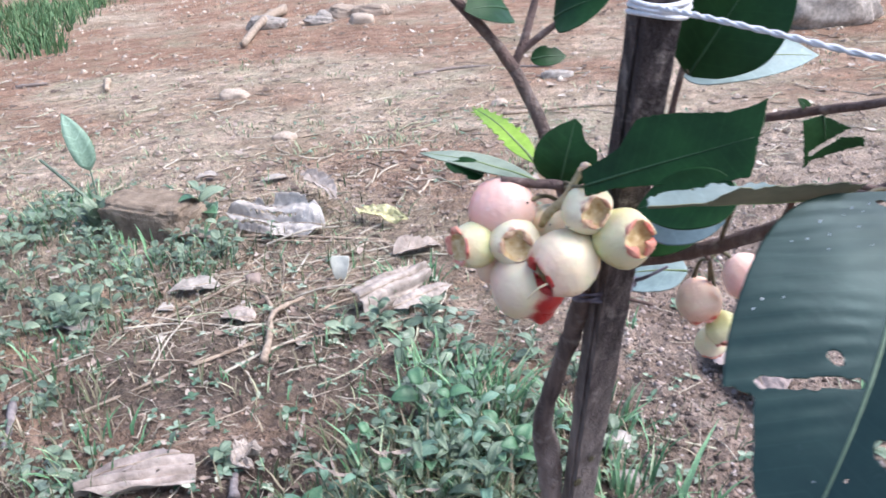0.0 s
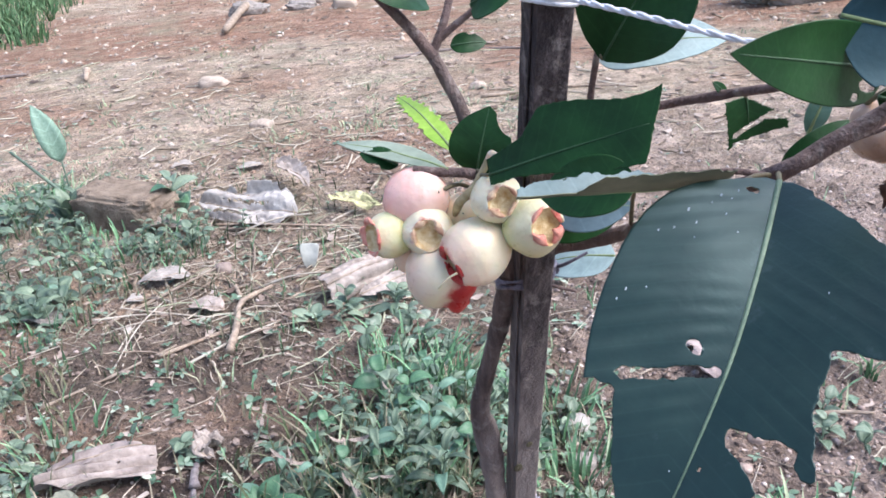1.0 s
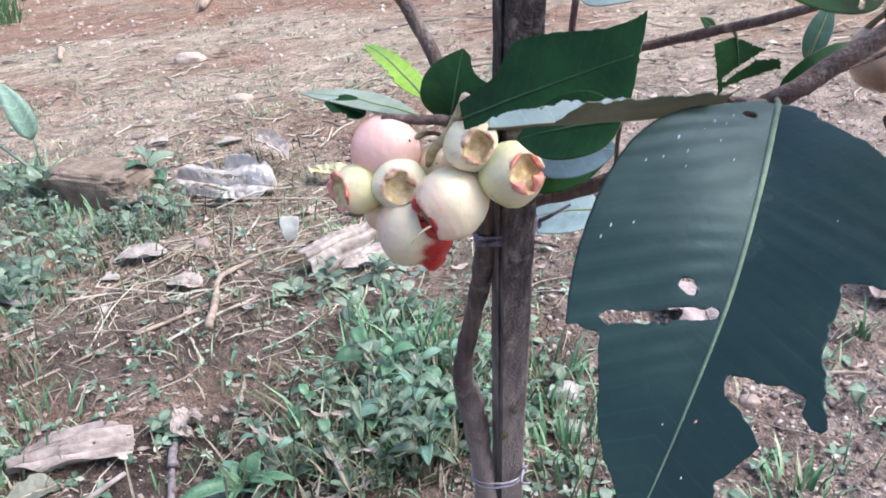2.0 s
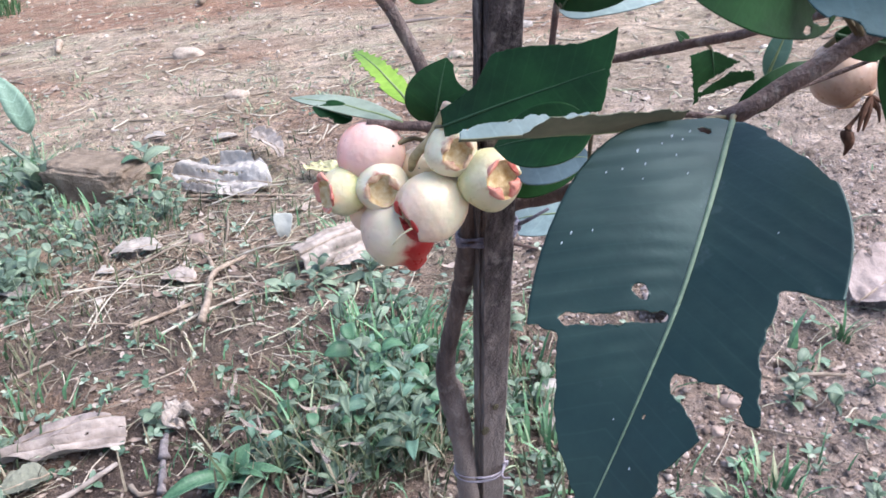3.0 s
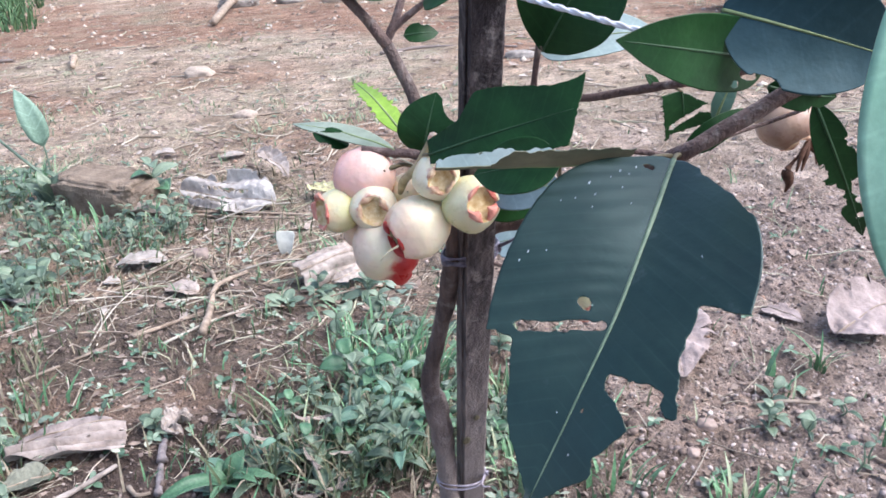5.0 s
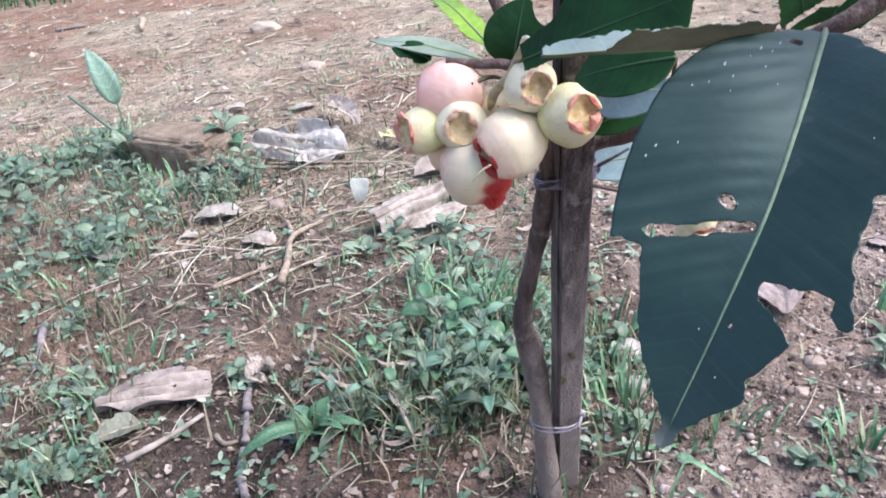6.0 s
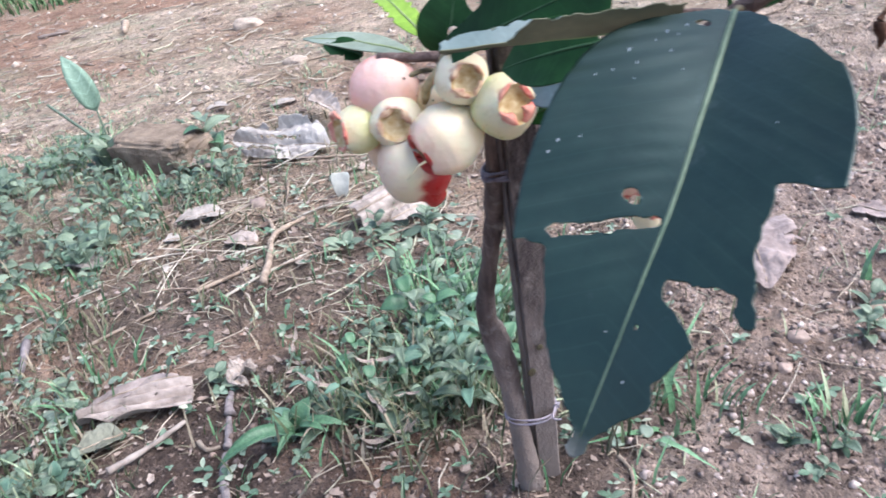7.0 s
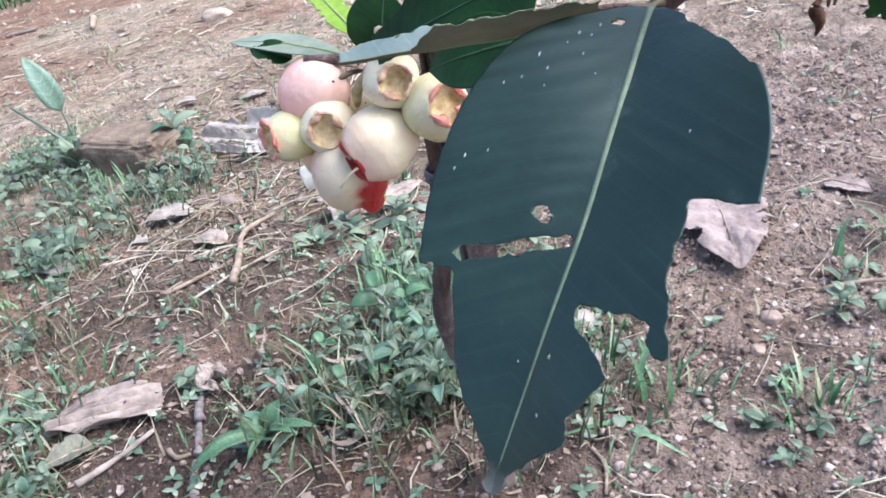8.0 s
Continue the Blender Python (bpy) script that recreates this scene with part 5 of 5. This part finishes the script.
def rosette(x, y, n, size, label, meshes, rise=0.5, arc=(0, 6.28)):
    at = on(x, y, -0.002)
    ob = thing("weed", label, "weed", "weeds", at=at)
    for k in range(n):
        a = arc[0] + (arc[1] - arc[0]) * (k + random.uniform(-0.3, 0.3)) / n
        way = Vector((math.cos(a), math.sin(a), rise * random.uniform(0.3, 1.5)))
        set_leaf(ob, random.choice(meshes), at + way * 0.006, way, size * random.uniform(0.7, 1.15), (0, -0.1, 1))
    return ob


# the thick patch at the foot of the tree
for k in range(26):
    x, y = random.gauss(0.035, 0.065), random.gauss(0.97, 0.08)
    herb(x, y, random.uniform(0.02, 0.075), random.uniform(0.018, 0.034), random.choice((2, 3, 4)), "small soft green weed in the patch at the tree's foot", [OVATE[2], LANCE, LONG, LONGPALE])
for k in range(8):
    rosette(random.gauss(0.01, 0.07), random.gauss(0.88, 0.06), random.choice((5, 6, 7)), random.uniform(0.022, 0.042), "low green weed in the patch at the tree's foot", OVATE[:3] + [LANCE], 0.7)
big_weed = rosette(-0.157, 0.79, 5, 0.045, "low weed with long strap leaves and broad pale ones", [BROAD, OVATE[1]], 0.9)
for dx, dy, rise, size in [(-0.08, -0.055, 0.008, 0.1), (-0.02, -0.06, 0.012, 0.05), (0.07, -0.012, 0.02, 0.07), (-0.07, 0.02, 0.03, 0.045), (0.05, -0.03, 0.03, 0.06)]:
    set_leaf(big_weed, STRAP, on(-0.157, 0.79, 0.006), (dx, dy, rise), size, (0, -0.2, 1))
for k in range(26):
    x, y = random.gauss(0.025, 0.075), random.uniform(0.81, 0.97)
    herb(x, y, random.uniform(0.02, 0.06), random.uniform(0.02, 0.036), random.choice((2, 3)), "grey-green broad-leaved weed in the patch", [OVATE[1], LANCE, OVATE[2], PALEBLADE, LONG, BROAD], (random.uniform(-0.02, 0.02), random.uniform(-0.02, 0.01)))
rosette(-0.165, 0.8, 6, 0.034, "low weed with broad pale fleshy leaves", [OVATE[3], OVATE[0]], 0.55)
rosette(-0.115, 0.8, 6, 0.05, "low weed with long green leaves", [STRAP, LONG], 0.5)
rosette(0.02, 0.8, 6, 0.034, "low green weed beside the trunk", [OVATE[2], LONG], 0.5)
for k in range(18):
    x, y = random.gauss(-0.01, 0.08), random.uniform(0.8, 0.96)
    herb(x, y, random.uniform(0.025, 0.085), random.uniform(0.026, 0.048), random.choice((2, 3, 4)), "grey-green weed with narrow leaves at the tree's foot", [LONG, LONG, LANCE, LONGPALE], (random.uniform(-0.02, 0.02), random.uniform(-0.025, 0.01)))
for k in range(8):
    x, y = random.gauss(-0.02, 0.08), random.uniform(0.74, 0.95)
    herb(x, y, random.uniform(0.03, 0.08), random.uniform(0.02, 0.04), 2, "withered brown weed at the tree's foot", [DEADLEAF], (random.uniform(-0.03, 0.03), random.uniform(-0.02, 0.02)))
# small weeds in clusters: place, spread, number, height, leaf size
for x, y, r, n, tall, size in [(-0.11, 1.24, 0.05, 5, 0.05, 0.034), (-0.67, 1.43, 0.05, 6, 0.06, 0.04), (-0.88, 2.0, 0.09, 10, 0.07, 0.042), (-0.33, 0.93, 0.015, 2, 0.03, 0.026), (-0.56, 1.61, 0.05, 3, 0.05, 0.03), (-0.49, 0.78, 0.035, 4, 0.035, 0.027), (-0.56, 0.92, 0.04, 3, 0.03, 0.022), (0.58, 0.83, 0.05, 5, 0.03, 0.03), (0.21, 0.9, 0.04, 4, 0.045, 0.026), (0.17, 1.1, 0.06, 7, 0.045, 0.028), (0.03, 1.1, 0.04, 6, 0.05, 0.03), (-0.76, 1.68, 0.07, 6, 0.06, 0.036), (0.42, 0.68, 0.03, 3, 0.022, 0.022), (-1.08, 1.83, 0.08, 14, 0.055, 0.042), (-0.97, 1.66, 0.08, 12, 0.05, 0.036), (-0.86, 1.46, 0.06, 9, 0.045, 0.034)]:
    for k in range(n):
        herb(random.gauss(x, r), random.gauss(y, r), tall * random.uniform(0.6, 1.1), size * random.uniform(0.75, 1.15), random.choice((2, 3, 4)), "small green weed on the soil", OVATE[:3] + [LANCE])
# pale round-leaved clover and broad-leaved weeds on the damp soil
for x, y, r, n in [(-0.51, 0.925, 0.03, 7), (-0.6, 0.94, 0.04, 9), (-0.66, 1.1, 0.05, 6), (-0.74, 1.31, 0.06, 8), (-1.08, 1.9, 0.08, 8), (0.2, 0.9, 0.04, 6), (0.21, 0.74, 0.03, 4), (0.03, 1.05, 0.05, 6), (0.18, 1.05, 0.06, 4), (-0.02, 1.25, 0.08, 8)]:
    for k in range(n):
        rosette(random.gauss(x, r), random.gauss(y, r), random.choice((3, 4)), random.uniform(0.013, 0.024), "low pale clover with rounded leaves", [ROUND, ROUND, OVATE[1]], 0.25)
for x, y, n, size in [(-0.488, 0.772, 7, 0.036), (-0.455, 0.752, 6, 0.032), (-0.515, 0.735, 6, 0.034), (-0.675, 1.44, 8, 0.05), (-0.7, 1.36, 6, 0.04), (-1.11, 1.88, 8, 0.06), (-1.02, 1.97, 7, 0.055)]:
    rosette(x, y, n, size * 0.75, "broad-leaved green weed on damp soil", [OVATE[0], OVATE[1], OVATE[3]], 0.6)
    rosette(x + 0.006, y + 0.004, 4, size * 0.55, "young green weed shoot on damp soil", [OVATE[0], OVATE[3]], 1.6)
for k in range(70):
    x, y = random.choice(((-0.88, 1.9), (-0.95, 2.02), (-0.68, 1.5), (-0.6, 1.68), (-0.75, 1.8), (-0.5, 1.62), (-0.66, 1.36)))
    herb(x + random.gauss(0, 0.09), y + random.gauss(0, 0.07), random.uniform(0.02, 0.06), random.uniform(0.018, 0.038), random.choice((2, 3, 4)), "small green weed among straw and grass", OVATE[:3] + [LANCE])
for k in range(26):
    x, y = random.choice(((-0.5, 0.82), (-0.46, 0.76), (-0.54, 0.9), (-0.6, 1.1), (0.56, 0.82), (0.22, 0.86), (0.2, 0.76), (0.64, 0.72), (0.45, 0.66)))
    herb(x + random.gauss(0, 0.04), y + random.gauss(0, 0.04), random.uniform(0.015, 0.04), random.uniform(0.014, 0.03), random.choice((2, 3)), "small green weed on damp soil", OVATE[:3] + [LANCE, LANCE])
herb(-0.545, 1.85, 0.1, 0.07, 3, "pale green weed with rounded leaves beside the soil block", [BROAD, OVATE[1]], (-0.02, 0.0))
rosette(-0.55, 1.85, 7, 0.06, "pale green weed with rounded leaves beside the soil block", [OVATE[1], OVATE[1], OVATE[3]], 1.6)
rosette(-0.81, 1.86, 12, 0.075, "pale green leafy weed growing over the soil block", [OVATE[1], OVATE[2], LANCE], 1.8)
rosette(-0.16, 1.26, 5, 0.04, "pale green weed with rounded leaves", [OVATE[1]], 0.35)
rosette(-0.07, 1.27, 5, 0.045, "pale green weed with rounded leaves", [OVATE[1]], 0.35)
for x, y, tall in [(-0.03, 1.0, 0.06), (0.0, 0.96, 0.07), (0.03, 1.03, 0.06), (0.06, 0.92, 0.05), (0.085, 0.86, 0.05)]:
    herb(x, y, tall, 0.04, 3, "fresh green weed with broad leaves in the patch", [BROAD, BROAD, OVATE[1]], (random.uniform(-0.02, 0.02), -0.01))
# a taller weed by the soil block, with one big upright leaf and a leaning stalk
tall_weed = thing("weed", "taller weed with one large upright pale green leaf", "weed", "weeds", at=on(-0.83, 1.93))
part("stem", Geo().tube([on(-0.83, 1.93), on(-0.832, 1.932, 0.06), on(-0.838, 1.935, 0.142)], [0.003, 0.002], 6).mesh("stem", WEEDPALE), tall_weed)
set_leaf(tall_weed, small_leaf_mesh("weed_leaf", 0.19, (PALELEAF, PALELEAF), 0.3, 0.1), on(-0.838, 1.935, 0.138), (-0.36, 0.1, 1), 0.145, (0.6, -0.75, 0.1))
part("stalk", Geo().tube([on(-0.8, 1.9, 0.03), on(-0.86, 1.91, 0.09), on(-0.955, 1.94, 0.17)], [0.0045, 0.0032], 6).mesh("stalk", WEEDPALE), tall_weed)


# ---------------------------------------------------------------- grass, sprigs, straw, litter and crumbs: uncountable stuff
GREEN = [(-0.02, 0.95, 0.16, 1.0), (-0.68, 1.45, 0.22, 0.7), (-0.92, 1.95, 0.25, 0.9), (-0.5, 0.8, 0.12, 0.7), (-0.15, 1.27, 0.14, 0.6), (0.57, 0.83, 0.1, 0.6), (0.22, 0.86, 0.13, 0.8), (0.4, 0.68, 0.14, 0.25), (-0.2, 2.7, 0.4, 0.35), (-0.45, 1.7, 0.25, 0.45), (0.2, 2.6, 0.35, 0.3), (-1.2, 2.8, 0.4, 0.3), (-0.35, 1.15, 0.25, 0.25), (0.15, 1.3, 0.25, 0.4), (0.8, 0.75, 0.15, 0.5), (0.6, 1.5, 0.4, 0.15), (-0.3, 0.72, 0.15, 0.3)]


def greenness(x, y):
    return min(1.0, sum(k * math.exp(-((x - a) ** 2 + (y - b) ** 2) / (r * r)) for a, b, r, k in GREEN))


def plot_point(lo, hi, bias=1.5):
    y = lo + (hi - lo) * random.random() ** bias
    reach = 0.22 + 0.62 * y
    return random.uniform(-reach, reach), y


def blade_bits(g, x, y, tall, wide, lean, turn):
    """One bent, folded grass blade."""
    p = on(x, y, -0.002)
    c, s = math.cos(turn), math.sin(turn)
    verts = []
    for u, k in ((0, 1.0), (0.35, 0.95), (0.7, 0.65), (1.0, 0.05)):
        out, up = lean * u * u, tall * (u - 0.25 * lean / (tall + 1e-6) * u * u)
        for v in (-1, 0, 1):
            w = v * wide * k
            verts.append((p.x + c * out - s * w, p.y + s * out + c * w, p.z + up + abs(v) * wide * 0.5 * k))
    faces = [(3 * i + j, 3 * i + j + 1, 3 * i + j + 4, 3 * i + j + 3) for i in range(3) for j in range(2)]
    g.add(verts, faces)


def tuft(g, x, y, n, spread_r, tall, wide):
    for _ in range(n):
        a = random.uniform(0, 6.28)
        r = spread_r * random.random() ** 0.7
        t = tall * random.uniform(0.45, 1.15)
        blade_bits(g, x + r * math.cos(a), y + r * math.sin(a), t, wide * random.uniform(0.7, 1.2), t * random.uniform(0.15, 1.0), a + random.uniform(-0.8, 0.8))


g = Geo()
for x, y, n, r, tall in [(0.04, 1.0, 60, 0.055, 0.1), (-0.02, 1.0, 36, 0.07, 0.085), (0.08, 0.97, 40, 0.05, 0.09), (-0.08, 0.84, 30, 0.05, 0.07), (0.04, 0.86, 40, 0.08, 0.075), (0.0, 0.8, 18, 0.07, 0.06), (-0.03, 1.12, 30, 0.06, 0.06), (0.2, 0.92, 40, 0.06, 0.07), (0.21, 0.78, 50, 0.06, 0.065), (0.3, 0.74, 18, 0.05, 0.05), (0.64, 0.98, 10, 0.015, 0.06), (0.44, 0.7, 30, 0.04, 0.045), (0.68, 0.8, 20, 0.04, 0.05), (-0.06, 1.43, 32, 0.07, 0.06), (-0.9, 1.93, 100, 0.16, 0.08), (-0.6, 1.6, 100, 0.17, 0.06), (-0.64, 1.2, 44, 0.12, 0.05), (-0.46, 0.92, 36, 0.09, 0.05)]:
    tuft(g, x, y, n, r, tall, 0.0023)
for x, y, tall, lean, turn in [(0.27, 0.766, 0.11, 0.09, 0.9), (0.275, 0.75, 0.06, 0.03, 2.0), (0.262, 0.72, 0.03, 0.1, 3.3), (0.56, 0.965, 0.065, 0.02, 0.4), (0.565, 0.96, 0.04, 0.03, 1.4), (0.245, 0.7, 0.04, 0.08, 5.4)]:
    blade_bits(g, x, y, tall, 0.0042, lean, turn)
for _ in range(1500):
    x, y = plot_point(0.55, 2.3, 1.2)
    if random.random() < greenness(x, y) + 0.06:
        tuft(g, x, y, random.choice((1, 2, 3)), 0.012, random.uniform(0.02, 0.055), 0.0015)
tagged(new("grass", g.mesh("grass", GRASS)), "thin green grass blades growing through soil and weeds", "grass", kind="stuff")

g = Geo()
for _ in range(330):
    tuft(g, random.gauss(0.0, 0.09), random.gauss(0.85, 0.08), 3, 0.02, random.uniform(0.03, 0.08), 0.0017)
for x0, y0, r0, n0 in [(-0.5, 0.8, 0.07, 110), (-0.6, 1.0, 0.09, 120), (-0.78, 1.4, 0.12, 130), (-1.02, 1.9, 0.15, 160), (0.22, 0.88, 0.08, 110)]:
    for _ in range(n0):
        tuft(g, random.gauss(x0, r0), random.gauss(y0, r0), 2, 0.02, random.uniform(0.015, 0.05), 0.0014)
for _ in range(460):
    x, y = random.gauss(-0.45, 0.3), random.gauss(1.5, 0.3)
    tuft(g, x, y, 2, 0.02, random.uniform(0.02, 0.06), 0.0014)
tagged(new("dead_grass", g.mesh("dead_grass", DULLGRASS)), "dull green and brown withered grass tangled between the weeds", "grass", kind="stuff")

g = Geo()
for _ in range(1500):
    x, y = plot_point(2.0, 4.6, 1.2)
    if random.random() < greenness(x, y) + 0.5 * max(0.0, noise.noise((x * 1.7, y * 1.7, 4.0))):
        tuft(g, x, y, random.choice((6, 9, 12)), 0.05, random.uniform(0.01, 0.03), 0.0022)
tagged(new("short_grass", g.mesh("short_grass", PALEGRASS)), "sparse short pale grass on the dusty ground", "grass", kind="stuff")

g = Geo()
for _ in range(1500):
    x, y = random.uniform(-5.5, -2.0), random.uniform(4.9, 8.5)
    if x < -1.5 - 0.24 * (y - 1.5) + 0.3 * noise.noise((x, y, 2)):
        tuft(g, x, y, 5, 0.06, random.uniform(0.08, 0.2), 0.005)
tagged(new("tall_grass", g.mesh("tall_grass", FARGRASS)), "dense bright green grass bordering the bare plot", "grass", kind="stuff")


def sprig_bits(g, x, y, size):
    p = on(x, y, 0.004)
    n = random.choice((2, 3, 4))
    a0 = random.uniform(0, 6.28)
    for k in range(n):
        a = a0 + 6.28 * k / n + random.uniform(-0.4, 0.4)
        d, e = Vector((math.cos(a), math.sin(a), random.uniform(0.1, 0.6))), Vector((-math.sin(a), math.cos(a), 0))
        L, w, dip = size * random.uniform(0.7, 1.2), size * random.uniform(0.24, 0.36), random.uniform(0.1, 0.35)
        rim = [(0.0, 0.08), (0.2, 0.7), (0.45, 1.0), (0.75, 0.75), (1.0, 0.12)]
        q = [p + d * L * u + Vector((0, 0, -dip * L * u * u)) + e * w * k * side + Vector((0, 0, 0.25 * w * k * abs(side))) for u, k in rim for side in (-1, 0, 1)]
        g.add(q, [(3 * i + j, 3 * i + 3 + j, 3 * i + 4 + j, 3 * i + 1 + j) for i in range(4) for j in range(2)])


g = Geo()
for _ in range(5200):
    x, y = plot_point(0.5, 3.0, 1.3)
    if random.random() < (0.8 * greenness(x, y) + 0.045) * (0.45 if x > 0.3 else 1.0):
        sprig_bits(g, x, y, random.uniform(0.006, 0.016))
tagged(new("seedlings", g.mesh("seedlings", SPRIG)), "tiny green seedlings and clover sprigs scattered over the soil", "seedlings", kind="stuff")


def straw_bits(g, x, y, length, r):
    a, bend = random.uniform(0, 6.28), random.uniform(-0.5, 0.5)
    pts = []
    for k in range(4):
        u = k / 3 - 0.5
        px, py = x + length * u * math.cos(a) - bend * length * u * u * math.sin(a), y + length * u * math.sin(a) + bend * length * u * u * math.cos(a)
        pts.append((px, py, height(px, py) + r + random.uniform(0, 0.004)))
    verts, faces = [], []
    for k, p in enumerate(pts):
        for j in range(3):
            w = 2.1 * j
            verts.append((p[0] - math.sin(a) * r * math.cos(w), p[1] + math.cos(a) * r * math.cos(w), p[2] + r * math.sin(w)))
    for k in range(3):
        for j in range(3):
            i = (j + 1) % 3
            faces.append((k * 3 + j, k * 3 + i, k * 3 + 3 + i, k * 3 + 3 + j))
    g.add(verts, faces)


g = Geo()
for _ in range(6500):
    x, y = plot_point(0.5, 3.4, 1.2)
    heap = math.exp(-((x + 0.25) ** 2 / 0.2 + (y - 1.5) ** 2 / 0.12))
    if random.random() < 0.26 + 0.7 * heap:
        straw_bits(g, x, y, random.choice((0.02, 0.03, 0.04, 0.06, 0.1)) * random.uniform(0.6, 1.3) * (1 + 0.6 * heap), random.uniform(0.0004, 0.0012) * (1 + 0.3 * heap))
for _ in range(900):
    x, y = plot_point(2.0, 5.0, 1.2)
    straw_bits(g, x, y, random.uniform(0.03, 0.12), random.uniform(0.0012, 0.003))
for _ in range(130):
    x, y = random.gauss(-0.3, 0.3), random.gauss(1.5, 0.22)
    straw_bits(g, x, y, random.uniform(0.08, 0.2), random.uniform(0.0008, 0.002))
tagged(new("straw", g.mesh("straw", STRAW)), "dry straw and thin dead stalks strewn on the soil", "straw", kind="stuff")


def flake_bits(g, x, y, size, mat_lift=0.003):
    a = random.uniform(0, 6.28)
    c, s = math.cos(a), math.sin(a)
    tx, ty = random.uniform(-0.5, 0.5), random.uniform(-0.5, 0.5)
    curl = random.uniform(-0.3, 0.45)
    verts = []
    z0 = height(x, y) + mat_lift
    for i in range(3):
        for j in range(4):
            u, v = (i - 1) * size * 0.3 * random.uniform(0.3, 1.3), (j / 1.5 - 1) * size * 0.5 * random.uniform(0.55, 1.25)
            if j in (0, 3):
                u *= random.uniform(0.2, 0.9)
            z = z0 + abs(tx * u + ty * v) * 0.6 + curl * (u * u + v * v) / size
            verts.append((x + c * v - s * u, y + s * v + c * u, z))
    g.add(verts, [(i * 4 + j, i * 4 + j + 1, i * 4 + j + 5, i * 4 + j + 4) for i in range(2) for j in range(3)])


g = Geo()
for _ in range(6500):
    x, y = plot_point(0.5, 3.6, 1.2)
    if x > 0.2 and random.random() < 0.7:
        continue
    flake_bits(g, x, y, random.choice((0.004, 0.005, 0.006, 0.008, 0.011, 0.015) if y < 1.2 else (0.004, 0.006, 0.008, 0.011, 0.015, 0.024)) * random.uniform(0.7, 1.3))
for _ in range(2200):
    x, y = plot_point(1.9, 4.5, 1.1)
    flake_bits(g, x, y, random.choice((0.008, 0.012, 0.016, 0.022, 0.035)) * random.uniform(0.7, 1.3))
for _ in range(900):
    x, y = random.uniform(0.22, 1.0), random.uniform(0.5, 1.6)
    flake_bits(g, x, y, random.uniform(0.004, 0.012))
for _ in range(350):
    x, y = plot_point(3.4, 9.0, 1.2)
    flake_bits(g, x, y, random.uniform(0.02, 0.06))
tagged(new("leaf_litter", g.mesh("leaf_litter", LITTER)), "small torn pieces of dead leaf lying on the soil", "leaf litter", kind="stuff")


def crumb_bits(g, x, y, r, sink=0.3):
    z = height(x, y) + r * (0.5 - sink)
    v = [(0, 0, 0.75), (1, 0, 0), (0.31, 0.95, 0), (-0.8, 0.59, 0), (-0.8, -0.59, 0), (0.31, -0.95, 0), (0, 0, -0.7)]
    a = random.uniform(0, 6.28)
    c, s = math.cos(a), math.sin(a)
    out = []
    for p in v:
        k = r * random.uniform(0.5, 1.4)
        out.append((x + (p[0] * c - p[1] * s) * k, y + (p[0] * s + p[1] * c) * k, z + p[2] * k))
    g.add(out, [(0, 1, 2), (0, 2, 3), (0, 3, 4), (0, 4, 5), (0, 5, 1), (6, 2, 1), (6, 3, 2), (6, 4, 3), (6, 5, 4), (6, 1, 5)])


damp_crumbs, dry_crumbs = Geo(), Geo()
for _ in range(52000):
    x, y = plot_point(0.45, 2.4, 1.15)
    dry = 0.5 * max(0.0, y - 1.1) + 2.2 * max(0.0, x - 0.22)
    crumb_bits(dry_crumbs if random.random() < dry else damp_crumbs, x, y, min(0.007, 0.001 + random.expovariate(1 / 0.0011)), random.uniform(0.35, 0.8))
for _ in range(5200):
    x, y = random.uniform(0.2, 1.1), random.uniform(0.5, 1.7)
    crumb_bits(dry_crumbs if random.random() < 0.6 else damp_crumbs, x, y, random.uniform(0.0025, 0.0065), random.uniform(0.45, 0.9))
tagged(new("soil_crumbs", damp_crumbs.mesh("soil_crumbs", CRUMB)), "loose brown soil crumbs and small clods", "soil", kind="stuff")
tagged(new("soil_crumbs", dry_crumbs.mesh("soil_crumbs", DRYCRUMB)), "dry pinkish-grey soil crumbs on the trodden strip", "soil", kind="stuff")
g = Geo()
for _ in range(8000):
    x, y = plot_point(1.7, 8.0, 1.3)
    crumb_bits(g, x, y, min(0.022, 0.0015 * y ** 0.5 + random.expovariate(1 / (0.0009 * y))), 0.55)
tagged(new("dusty_gravel", g.mesh("dusty_gravel", DUSTCRUMB)), "pale dusty pebbles and soil crumbs", "gravel", kind="stuff")
